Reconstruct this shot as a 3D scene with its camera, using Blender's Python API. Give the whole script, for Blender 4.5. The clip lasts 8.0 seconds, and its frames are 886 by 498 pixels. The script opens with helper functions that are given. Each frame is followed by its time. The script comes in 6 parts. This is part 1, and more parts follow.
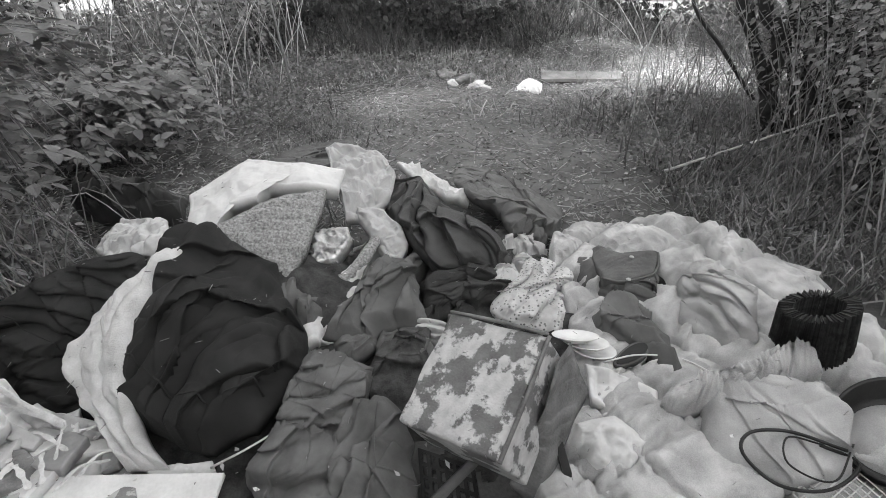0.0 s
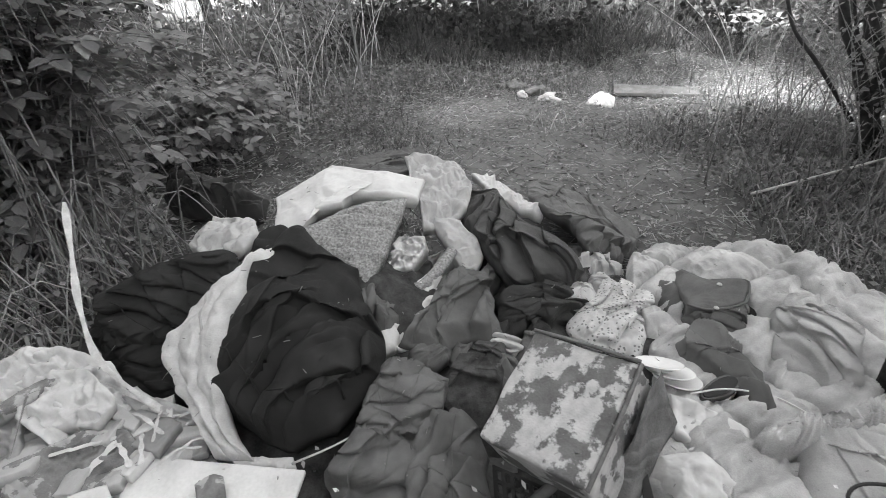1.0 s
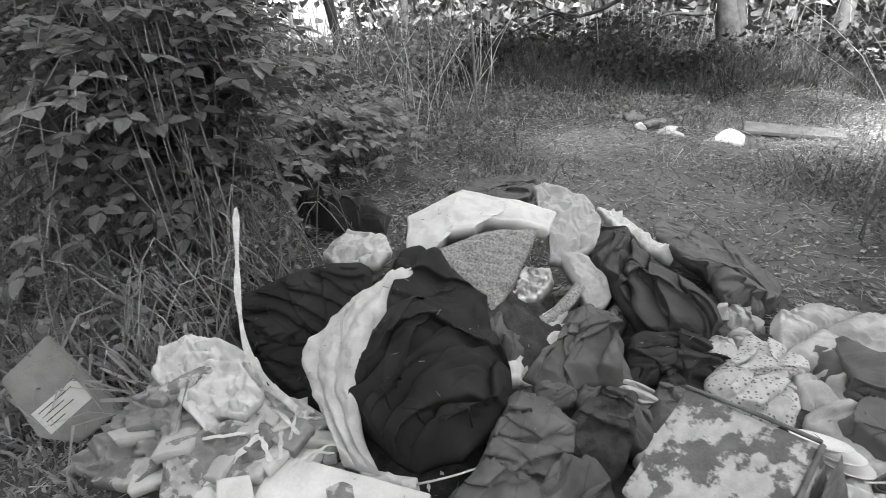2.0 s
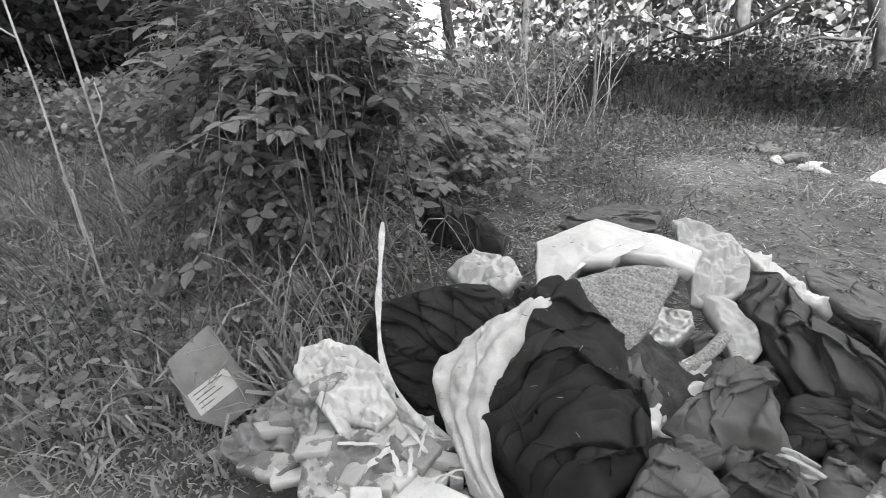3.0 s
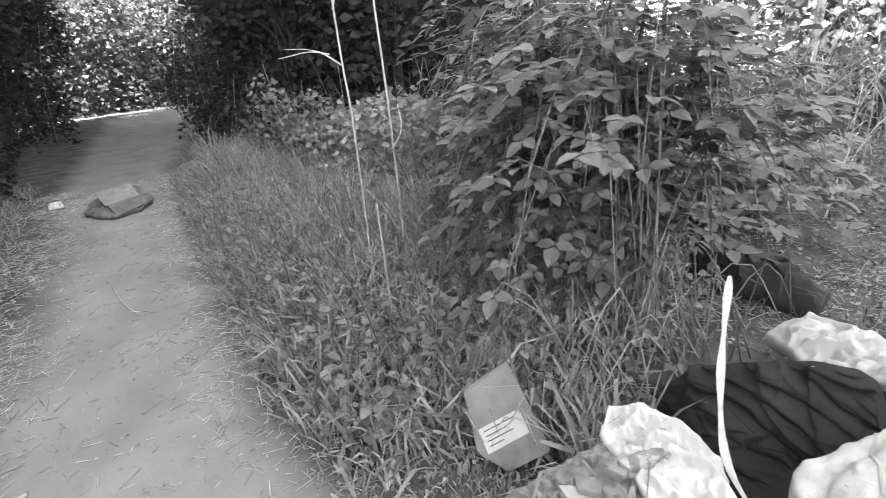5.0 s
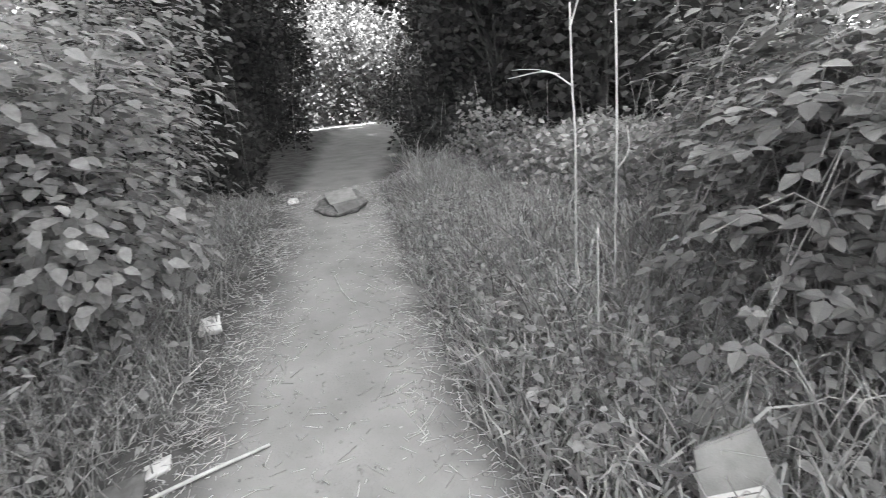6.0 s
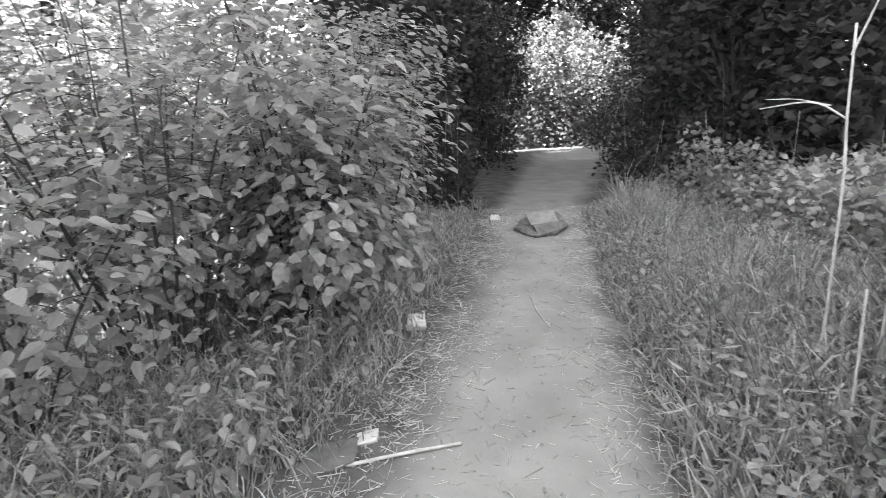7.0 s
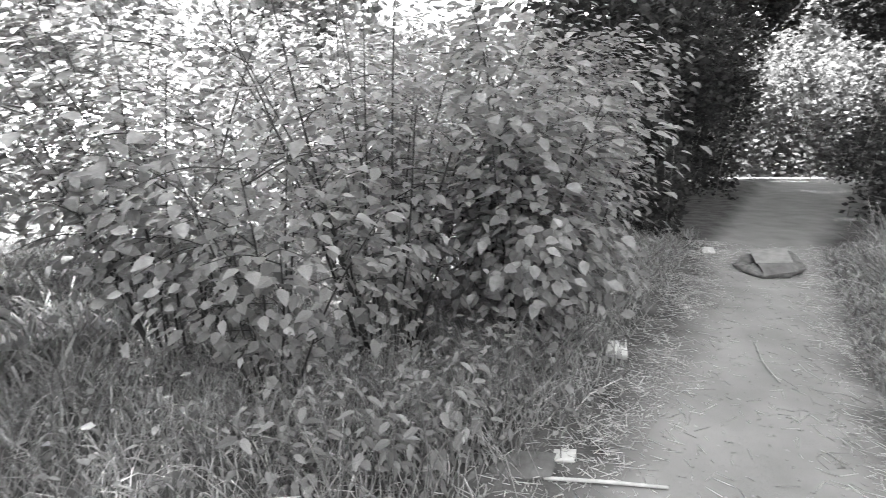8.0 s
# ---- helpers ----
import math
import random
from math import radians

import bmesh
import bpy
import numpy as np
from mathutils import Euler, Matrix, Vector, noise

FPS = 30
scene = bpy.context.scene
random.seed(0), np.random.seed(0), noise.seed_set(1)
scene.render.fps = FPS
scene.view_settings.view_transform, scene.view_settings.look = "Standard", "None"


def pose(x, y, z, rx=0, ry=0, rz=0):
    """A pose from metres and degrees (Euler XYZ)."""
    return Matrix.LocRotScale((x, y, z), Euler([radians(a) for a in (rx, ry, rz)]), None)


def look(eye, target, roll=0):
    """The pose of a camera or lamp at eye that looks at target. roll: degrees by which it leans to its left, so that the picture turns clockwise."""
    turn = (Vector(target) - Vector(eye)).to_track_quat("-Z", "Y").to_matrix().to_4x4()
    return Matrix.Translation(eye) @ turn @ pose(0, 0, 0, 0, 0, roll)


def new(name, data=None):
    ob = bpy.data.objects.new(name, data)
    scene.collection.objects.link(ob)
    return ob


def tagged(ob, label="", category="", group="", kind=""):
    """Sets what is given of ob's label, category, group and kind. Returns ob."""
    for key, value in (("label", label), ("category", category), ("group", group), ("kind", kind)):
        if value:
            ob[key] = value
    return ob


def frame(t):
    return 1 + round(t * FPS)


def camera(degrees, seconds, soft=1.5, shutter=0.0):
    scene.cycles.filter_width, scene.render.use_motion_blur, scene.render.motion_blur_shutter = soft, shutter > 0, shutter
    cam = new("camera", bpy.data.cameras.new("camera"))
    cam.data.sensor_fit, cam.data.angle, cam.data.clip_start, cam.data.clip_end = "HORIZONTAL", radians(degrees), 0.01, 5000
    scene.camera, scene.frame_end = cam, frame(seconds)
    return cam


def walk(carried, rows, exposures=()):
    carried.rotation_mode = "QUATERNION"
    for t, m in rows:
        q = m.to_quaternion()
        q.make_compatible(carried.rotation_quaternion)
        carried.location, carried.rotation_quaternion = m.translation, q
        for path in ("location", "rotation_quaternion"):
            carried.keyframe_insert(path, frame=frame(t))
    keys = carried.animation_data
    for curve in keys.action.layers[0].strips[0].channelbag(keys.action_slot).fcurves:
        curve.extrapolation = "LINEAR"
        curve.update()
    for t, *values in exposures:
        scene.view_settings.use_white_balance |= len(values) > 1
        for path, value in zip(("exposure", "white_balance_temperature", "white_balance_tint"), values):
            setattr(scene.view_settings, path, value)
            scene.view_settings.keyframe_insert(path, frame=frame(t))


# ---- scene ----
cam = camera(83.4, 8.0, soft=0.7, shutter=0.2)
PATH = [
    (0, (0.035, 0.043, 1.419), (-0.033, 1.755, 0.387), -3.1),
    (0.5, (-0.01, 0.044, 1.427), (-0.153, 1.758, 0.408), -2.8),
    (1, (-0.076, 0.044, 1.444), (-0.347, 1.757, 0.448), -3.2),
    (1.5, (-0.171, 0.035, 1.465), (-0.602, 1.74, 0.511), -3.0),
    (3, (-0.478, -0.031, 1.515), (-1.394, 1.534, 0.672), -2.0),
    (3.5, (-0.583, -0.065, 1.53), (-1.648, 1.407, 0.695), -2.6),
    (4, (-0.725, -0.088, 1.535), (-1.944, 1.27, 0.718), -3.3),
    (4.2, (-0.777, -0.096, 1.536), (-2.05, 1.219, 0.73), -3.5),
    (5.3, (-1.075, -0.2, 1.566), (-2.648, 0.796, 0.835), -5.2),
    (5.5, (-1.109, -0.234, 1.57), (-2.749, 0.664, 0.861), -5.0),
    (6, (-1.15, -0.343, 1.573), (-2.969, 0.197, 0.941), -5.3),
    (6.5, (-1.152, -0.437, 1.596), (-3.059, -0.248, 1.026), -4.1),
    (7, (-1.118, -0.489, 1.595), (-3.047, -0.662, 1.099), -3.4),
    (7.5, (-1.059, -0.538, 1.597), (-2.944, -1.05, 1.169), -3.2),
    (8, (-1.003, -0.657, 1.607), (-2.759, -1.527, 1.208), -1.5),
]
walk(cam, [(t, look(eye, target, roll)) for t, eye, target, roll in PATH],
     exposures=[(0, 2.95), (1.5, 2.95), (3, 3.3), (4.2, 3.55), (5.3, 3.87), (7, 3.93), (8, 3.95)])

# ---- world and sun: a bright day, neutral film ----
SUN_FROM = Vector((0.22, -0.62, 1.0)).normalized()
world = bpy.data.worlds.new("sky")
scene.world = world
world.use_nodes = True
wn = world.node_tree
sky = wn.nodes.new("ShaderNodeTexSky")
sky.sky_type, sky.sun_disc = "NISHITA", False
sky.sun_elevation = math.asin(SUN_FROM.z)
sky.sun_rotation = math.atan2(SUN_FROM.x, SUN_FROM.y)
grey = wn.nodes.new("ShaderNodeRGBToBW")
wn.links.new(sky.outputs[0], grey.inputs[0])
wn.links.new(grey.outputs[0], wn.nodes["Background"].inputs[0])
wn.nodes["Background"].inputs[1].default_value = 0.13
sun = new("sun", bpy.data.lights.new("sun", "SUN"))
sun.data.energy, sun.data.angle = 5.0, radians(3.0)
sun.matrix_world = look(SUN_FROM * 40, (0, 0, 0))


# ---- materials ----
def material(name, base, spread=0.3, scale=8.0, rough=0.85, bump=0.3, fine=120.0, metal=0.0, island=0.0, thin=0.0, spec=0.3, wrinkle=0.0, creases=16.0):
    """A grey of that value, stained at one scale and grained at another; island: how far single pieces differ; thin: light let through."""
    m = bpy.data.materials.new(name)
    m.use_nodes = True
    nt = m.node_tree
    N, L = nt.nodes, nt.links
    p = N["Principled BSDF"]
    tc = N.new("ShaderNodeTexCoord")
    big = N.new("ShaderNodeTexNoise")
    big.inputs["Scale"].default_value, big.inputs["Detail"].default_value = scale, 6
    small = N.new("ShaderNodeTexNoise")
    small.inputs["Scale"].default_value, small.inputs["Detail"].default_value = fine, 3
    L.new(tc.outputs["Object"], big.inputs["Vector"])
    L.new(tc.outputs["Object"], small.inputs["Vector"])
    mixn = N.new("ShaderNodeMath")
    mixn.operation = "MULTIPLY_ADD"
    mixn.inputs[1].default_value = 0.35
    L.new(small.outputs["Fac"], mixn.inputs[0])
    L.new(big.outputs["Fac"], mixn.inputs[2])
    ramp = N.new("ShaderNodeValToRGB")
    lo, hi = base * (1 - spread), min(base * (1 + spread), 0.95)
    ramp.color_ramp.elements[0].position, ramp.color_ramp.elements[1].position = 0.45, 0.92
    ramp.color_ramp.elements[0].color, ramp.color_ramp.elements[1].color = (lo, lo, lo, 1), (hi, hi, hi, 1)
    L.new(mixn.outputs[0], ramp.inputs[0])
    colour = ramp.outputs[0]
    if island:
        geo, info = N.new("ShaderNodeNewGeometry"), N.new("ShaderNodeObjectInfo")
        add = N.new("ShaderNodeMath")
        add.operation = "ADD"
        L.new(geo.outputs["Random Per Island"], add.inputs[0])
        L.new(info.outputs["Random"], add.inputs[1])
        fr = N.new("ShaderNodeMath")
        fr.operation = "FRACT"
        L.new(add.outputs[0], fr.inputs[0])
        rng = N.new("ShaderNodeMapRange")
        rng.inputs[3].default_value, rng.inputs[4].default_value = 1 - island, 1 + island
        L.new(fr.outputs[0], rng.inputs[0])
        mul = N.new("ShaderNodeMix")
        mul.data_type, mul.blend_type = "RGBA", "MULTIPLY"
        mul.inputs[0].default_value = 1.0
        L.new(colour, mul.inputs[6])
        L.new(rng.outputs[0], mul.inputs[7])
        colour = mul.outputs[2]
    L.new(colour, p.inputs["Base Color"])
    p.inputs["Roughness"].default_value, p.inputs["Metallic"].default_value = rough, metal
    p.inputs["Specular IOR Level"].default_value = spec
    if bump:
        b = N.new("ShaderNodeBump")
        b.inputs["Strength"].default_value, b.inputs["Distance"].default_value = bump, 0.004
        L.new(small.outputs["Fac"], b.inputs["Height"])
        L.new(b.outputs[0], p.inputs["Normal"])
        if wrinkle:
            wn_ = N.new("ShaderNodeTexNoise")
            wn_.noise_type = "RIDGED_MULTIFRACTAL"
            wn_.inputs["Scale"].default_value, wn_.inputs["Detail"].default_value, wn_.inputs["Distortion"].default_value = creases * 1.6, 2, 0.4
            mp = N.new("ShaderNodeMapping")
            mp.inputs["Rotation"].default_value, mp.inputs["Scale"].default_value = (0.3, 0.2, 0.6 + creases * 0.37), (1.0, 0.25, 0.45)
            L.new(tc.outputs["Object"], mp.inputs["Vector"])
            L.new(mp.outputs[0], wn_.inputs["Vector"])
            b2 = N.new("ShaderNodeBump")
            b2.inputs["Strength"].default_value, b2.inputs["Distance"].default_value = wrinkle, 0.005
            L.new(wn_.outputs["Fac"], b2.inputs["Height"])
            L.new(b2.outputs[0], b.inputs["Normal"])
    if thin:
        tr, mx = N.new("ShaderNodeBsdfTranslucent"), N.new("ShaderNodeMixShader")
        L.new(colour, tr.inputs[0])
        mx.inputs[0].default_value = thin
        L.new(p.outputs[0], mx.inputs[1])
        L.new(tr.outputs[0], mx.inputs[2])
        L.new(mx.outputs[0], N["Material Output"].inputs[0])
    return m


def patched(name, lo, hi, scale, threshold, width=0.03, rough=0.7, fine=150.0, bump=0.4, vor=False):
    """Two greys in patches with their own ragged shape: peeling paint, spots, print."""
    m = material(name, lo, 0.35, 14, rough, bump, fine)
    N, L = m.node_tree.nodes, m.node_tree.links
    p = N["Principled BSDF"]
    old = p.inputs["Base Color"].links[0].from_socket
    tc = N.new("ShaderNodeTexCoord")
    n = N.new("ShaderNodeTexVoronoi" if vor else "ShaderNodeTexNoise")
    n.inputs["Scale"].default_value = scale
    if not vor:
        n.inputs["Detail"].default_value, n.inputs["Roughness"].default_value = 8, 0.62
    L.new(tc.outputs["Object"], n.inputs["Vector"])
    r = N.new("ShaderNodeMapRange")
    r.inputs[1].default_value, r.inputs[2].default_value = threshold - width, threshold + width
    L.new(n.outputs["Distance" if vor else "Fac"], r.inputs[0])
    light = material(name + "_top", hi, 0.18, 25, rough, bump, fine)
    second = N.new("ShaderNodeValToRGB")
    n2 = N.new("ShaderNodeTexNoise")
    n2.inputs["Scale"].default_value, n2.inputs["Detail"].default_value = 30, 6
    L.new(tc.outputs["Object"], n2.inputs["Vector"])
    L.new(n2.outputs["Fac"], second.inputs[0])
    second.color_ramp.elements[0].position, second.color_ramp.elements[1].position = 0.3, 0.7
    second.color_ramp.elements[0].color, second.color_ramp.elements[1].color = (hi * 0.7,) * 3 + (1,), (hi,) * 3 + (1,)
    bpy.data.materials.remove(light)
    mx = N.new("ShaderNodeMix")
    mx.data_type = "RGBA"
    L.new(r.outputs[0], mx.inputs[0])
    L.new(old, mx.inputs[6])
    L.new(second.outputs[0], mx.inputs[7])
    L.new(mx.outputs[2], p.inputs["Base Color"])
    return m


M_DARK = material("dark_cotton", 0.022, 0.35, 9, 0.8, 0.35, 900, spec=0.2, wrinkle=0.6, creases=11)
M_DARK2 = material("dark_jersey", 0.028, 0.4, 7, 0.9, 0.35, 700, spec=0.15, wrinkle=0.6, creases=12)
M_SLATE = material("slate_nylon", 0.055, 0.35, 8, 0.55, 0.25, 500, wrinkle=0.7, creases=11)
M_OLIVE = material("faded_canvas", 0.13, 0.35, 9, 0.85, 0.35, 600, wrinkle=0.6, creases=14)
M_GREYC = material("grey_jersey", 0.11, 0.35, 8, 0.9, 0.35, 700, wrinkle=0.6, creases=14)
M_DENIM = material("faded_denim", 0.12, 0.45, 10, 0.9, 0.5, 900, wrinkle=0.6, creases=15)
M_JACKET = material("worn_twill", 0.10, 0.35, 9, 0.85, 0.4, 800, wrinkle=0.5, creases=11)
M_RAG = material("dark_rag", 0.035, 0.5, 12, 0.9, 0.5, 400, wrinkle=0.8, creases=16)
M_NET = material("coarse_knit", 0.06, 0.6, 22, 0.95, 0.9, 260)
M_FLEECE = material("matted_fleece", 0.55, 0.22, 12, 0.98, 0.9, 240, spec=0.05, wrinkle=0.5, creases=18)
M_WHITE = material("soiled_white_plastic", 0.56, 0.10, 6, 0.5, 0.15, 90, wrinkle=0.35, creases=10)
M_WHITE2 = material("crumpled_white_paper", 0.56, 0.12, 9, 0.7, 0.3, 120, wrinkle=0.6, creases=16)
M_PALE = material("pale_cotton", 0.44, 0.15, 10, 0.9, 0.4, 600, wrinkle=0.7, creases=15)
M_QUILT = material("stained_quilt_cotton", 0.40, 0.42, 9, 0.85, 0.4, 300, wrinkle=0.7, creases=17)
M_PILLOW = material("stained_pillow_cotton", 0.36, 0.3, 8, 0.85, 0.4, 300, wrinkle=0.6, creases=14)
M_FOAM = material("crumb_foam", 0.27, 0.55, 95, 0.95, 1.0, 160)
M_CLEAR = material("cloudy_plastic_film", 0.36, 0.2, 8, 0.28, 0.2, 60, thin=0.3, spec=0.5, wrinkle=0.6, creases=14)
M_FOIL = material("wrinkled_foil", 0.5, 0.4, 18, 0.35, 0.5, 80, metal=0.5)
M_FLORAL = patched("spotted_cotton", 0.16, 0.55, 60, 0.28, 0.06, 0.9, 500, 0.3, vor=True)
M_PEEL = patched("peeling_paint_tin", 0.13, 0.52, 9.0, 0.49, 0.02, 0.6, 160, 0.5)
M_STRIPE = patched("printed_card", 0.20, 0.48, 7.0, 0.5, 0.01, 0.7, 200, 0.2)
M_BOARD = material("water_stained_board", 0.15, 0.45, 12, 0.85, 0.5, 180)
M_WBOARD = material("white_faced_board", 0.62, 0.18, 7, 0.6, 0.25, 90)
M_CARD = material("grey_cardboard", 0.24, 0.25, 10, 0.9, 0.3, 220)
M_PAPER = material("white_label_paper", 0.6, 0.12, 12, 0.8, 0.1, 200)
M_INK = material("dark_print", 0.08, 0.2, 30, 0.8, 0.0)
M_WOOD = material("bleached_wood", 0.55, 0.25, 30, 0.8, 0.4, 200)
M_BLACK = material("black_plastic", 0.014, 0.3, 20, 0.45, 0.2, 200)
M_PLEAT = material("charred_pleats", 0.035, 0.7, 40, 0.8, 0.5, 300, island=0.6)
M_SHELL = material("white_crockery", 0.72, 0.08, 14, 0.25, 0.05, 90)
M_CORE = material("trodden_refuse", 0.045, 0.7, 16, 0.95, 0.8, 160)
M_SCRAP = material("paper_scrap", 0.45, 0.35, 10, 0.85, 0.3, 200, island=0.6)

M_LEAF = material("bramble_leaf", 0.165, 0.25, 30, 0.5, 0.25, 160, island=0.35, thin=0.25, spec=0.4)
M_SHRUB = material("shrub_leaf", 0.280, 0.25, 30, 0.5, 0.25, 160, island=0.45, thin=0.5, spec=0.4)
# dark leaves, deepened further by the shade under the trees, put into the colour
M_DLEAF = material("dark_shade_leaf", 0.045, 0.3, 20, 0.75, 0.2, 90, island=0.3, thin=0.25, spec=0.12)
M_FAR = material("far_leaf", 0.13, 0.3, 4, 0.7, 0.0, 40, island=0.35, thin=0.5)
M_GRASS = material("grass_blade", 0.32, 0.25, 10, 0.6, 0.0, 90, island=0.55, thin=0.4)
# grass again, much darker: the shade of the bank is in the colour
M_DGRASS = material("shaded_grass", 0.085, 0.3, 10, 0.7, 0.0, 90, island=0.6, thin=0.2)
M_STRAW = material("dry_straw", 0.42, 0.25, 10, 0.8, 0.0, 90, island=0.5)
M_HERB = material("herb_stem", 0.17, 0.3, 12, 0.7, 0.0, 90, island=0.6)
M_LITTER = material("dead_leaf", 0.200, 0.3, 20, 0.9, 0.0, 120, island=0.75)
M_CANE = material("bramble_cane", 0.23, 0.35, 14, 0.75, 0.2, 150, island=0.45)
M_PALECANE = material("pale_dead_stem", 0.42, 0.3, 18, 0.8, 0.2, 150)
M_BARK = material("dark_bark", 0.05, 0.5, 9, 0.95, 0.9, 60)
M_BIRCH = patched("pale_bark", 0.10, 0.42, 16, 0.46, 0.05, 0.8, 90, 0.4)


def ground_material():
    m = material("soil_and_path", 0.085, 0.6, 3.5, 0.95, 0.8, 90)
    N, L = m.node_tree.nodes, m.node_tree.links
    p = N["Principled BSDF"]
    old = p.inputs["Base Color"].links[0].from_socket
    at = N.new("ShaderNodeAttribute")
    at.attribute_name = "worn"
    tc = N.new("ShaderNodeTexCoord")
    n = N.new("ShaderNodeTexNoise")
    n.inputs["Scale"].default_value, n.inputs["Detail"].default_value = 2.2, 9
    L.new(tc.outputs["Object"], n.inputs["Vector"])
    r = N.new("ShaderNodeValToRGB")
    r.color_ramp.elements[0].position, r.color_ramp.elements[1].position = 0.3, 0.72
    r.color_ramp.elements[0].color, r.color_ramp.elements[1].color = (0.20, 0.20, 0.20, 1), (0.29, 0.29, 0.29, 1)
    L.new(n.outputs["Fac"], r.inputs[0])
    mx = N.new("ShaderNodeMix")
    mx.data_type = "RGBA"
    L.new(at.outputs["Fac"], mx.inputs[0])
    L.new(old, mx.inputs[6])
    L.new(r.outputs[0], mx.inputs[7])
    L.new(mx.outputs[2], p.inputs["Base Color"])
    return m


M_GROUND = ground_material()

# ---- building helpers ----
from mathutils.bvhtree import BVHTree

rnd = np.random.default_rng(7)


def vnoise(x, y, seed=0):
    """Smooth value noise in -1..1 on arrays."""
    xi, yi = np.floor(x).astype(np.int64), np.floor(y).astype(np.int64)
    fx, fy = x - xi, y - yi
    fx, fy = fx * fx * fx * (fx * (fx * 6 - 15) + 10), fy * fy * fy * (fy * (fy * 6 - 15) + 10)

    def h(a, b):
        v = (a * 374761393 + b * 668265263 + seed * 2147483647) & 0xFFFFFFFF
        v = ((v ^ (v >> 13)) * 1274126177) & 0xFFFFFFFF
        return ((v ^ (v >> 16)) & 0xFFFF) / 32767.5 - 1.0
    return (h(xi, yi) * (1 - fx) + h(xi + 1, yi) * fx) * (1 - fy) + (h(xi, yi + 1) * (1 - fx) + h(xi + 1, yi + 1) * fx) * fy


def tnoise(x, y, seed=0):
    """Noise on a lattice of triangles, flat between its corners, in -1..1: creased like stiff cloth."""
    s = (x + y) * 0.36602540378
    xi, yi = np.floor(x + s), np.floor(y + s)
    fx, fy = x + s - xi, y + s - yi
    xi, yi = xi.astype(np.int64), yi.astype(np.int64)

    def h(a, b):
        v = (a * 374761393 + b * 668265263 + seed * 974711) & 0xFFFFFFFF
        v = ((v ^ (v >> 13)) * 1274126177) & 0xFFFFFFFF
        return ((v ^ (v >> 16)) & 0xFFFF) / 32767.5 - 1.0
    up = fx > fy
    hi, lo = np.maximum(fx, fy), np.minimum(fx, fy)
    mid = h(xi + up, yi + ~up)
    return h(xi, yi) * (1 - hi) + mid * (hi - lo) + h(xi + 1, yi + 1) * lo


def mesh_object(name, verts, faces, mat, parent=None, smooth=True, loops=None):
    me = bpy.data.meshes.new(name)
    me.from_pydata(verts if isinstance(verts, list) else verts.tolist(), [], faces if isinstance(faces, list) else faces.tolist())
    me.materials.append(mat)
    if smooth:
        me.polygons.foreach_set("use_smooth", [True] * len(me.polygons))
    me.update()
    ob = new(name, me)
    if parent:
        ob.parent = parent
    return ob


def part(name, bm, mat, parent=None, label="", smooth=False):
    me = bpy.data.meshes.new(name)
    bm.to_mesh(me)
    bm.free()
    me.materials.append(mat)
    if smooth:
        me.polygons.foreach_set("use_smooth", [True] * len(me.polygons))
    ob = new(name, me)
    if parent:
        ob.parent = parent
    if label:
        ob["label"] = label
    return ob


def empty(name, at=(0, 0, 0)):
    ob = new(name)
    ob.location = at
    ob.empty_display_size = 0.05
    return ob


def spline(points, n):
    """Catmull-Rom through points, resampled evenly to n."""
    p = np.array(points, float)
    q = np.vstack([2 * p[0] - p[1], p, 2 * p[-1] - p[-2]])
    out = []
    for i in range(1, len(q) - 2):
        u = np.linspace(0, 1, 12, endpoint=False)[:, None]
        a, b, c, d = q[i - 1], q[i], q[i + 1], q[i + 2]
        out.append(0.5 * (2 * b + (c - a) * u + (2 * a - 5 * b + 4 * c - d) * u ** 2 + (3 * b - a - 3 * c + d) * u ** 3))
    out = np.vstack(out + [p[-1:]])
    s = np.r_[0, np.cumsum(np.linalg.norm(np.diff(out, axis=0), axis=1))]
    w = np.linspace(0, s[-1], n)
    return np.stack([np.interp(w, s, out[:, k]) for k in range(3)], 1)


def polyline(points, n):
    """Straight from point to point, resampled evenly to n."""
    p = np.array(points, float)
    s = np.r_[0, np.cumsum(np.linalg.norm(np.diff(p, axis=0), axis=1))]
    w = np.linspace(0, s[-1], n)
    return np.stack([np.interp(w, s, p[:, k]) for k in range(3)], 1)


def tube_data(points, r0, r1, sides=6, n=None, jitter=0.0):
    c = spline(points, n or max(4, 4 * len(points)))
    k = len(c)
    t = np.gradient(c, axis=0)
    t /= np.linalg.norm(t, axis=1)[:, None] + 1e-9
    ref = np.array([0.31, 0.17, 0.93]) if abs(t[:, 2].mean()) < 0.8 else np.array([1.0, 0.2, 0.1])
    a = np.cross(t, ref)
    a /= np.linalg.norm(a, axis=1)[:, None] + 1e-9
    b = np.cross(t, a)
    ang = np.linspace(0, 2 * np.pi, sides, endpoint=False)
    rad = np.linspace(r0, r1, k)[:, None, None]
    if jitter:
        rad = rad * (1 + jitter * rnd.uniform(-1, 1, (k, sides, 1)))
    v = c[:, None, :] + rad * (np.cos(ang)[None, :, None] * a[:, None, :] + np.sin(ang)[None, :, None] * b[:, None, :])
    f = [(i * sides + j, i * sides + (j + 1) % sides, (i + 1) * sides + (j + 1) % sides, (i + 1) * sides + j) for i in range(k - 1) for j in range(sides)]
    f.append(tuple(range(sides))[::-1])
    f.append(tuple((k - 1) * sides + j for j in range(sides)))
    return v.reshape(-1, 3), f


def tube(name, points, r0, r1, mat, parent=None, sides=6, n=None, jitter=0.0):
    v, f = tube_data(points, r0, r1, sides, n, jitter)
    return mesh_object(name, v, f, mat, parent)


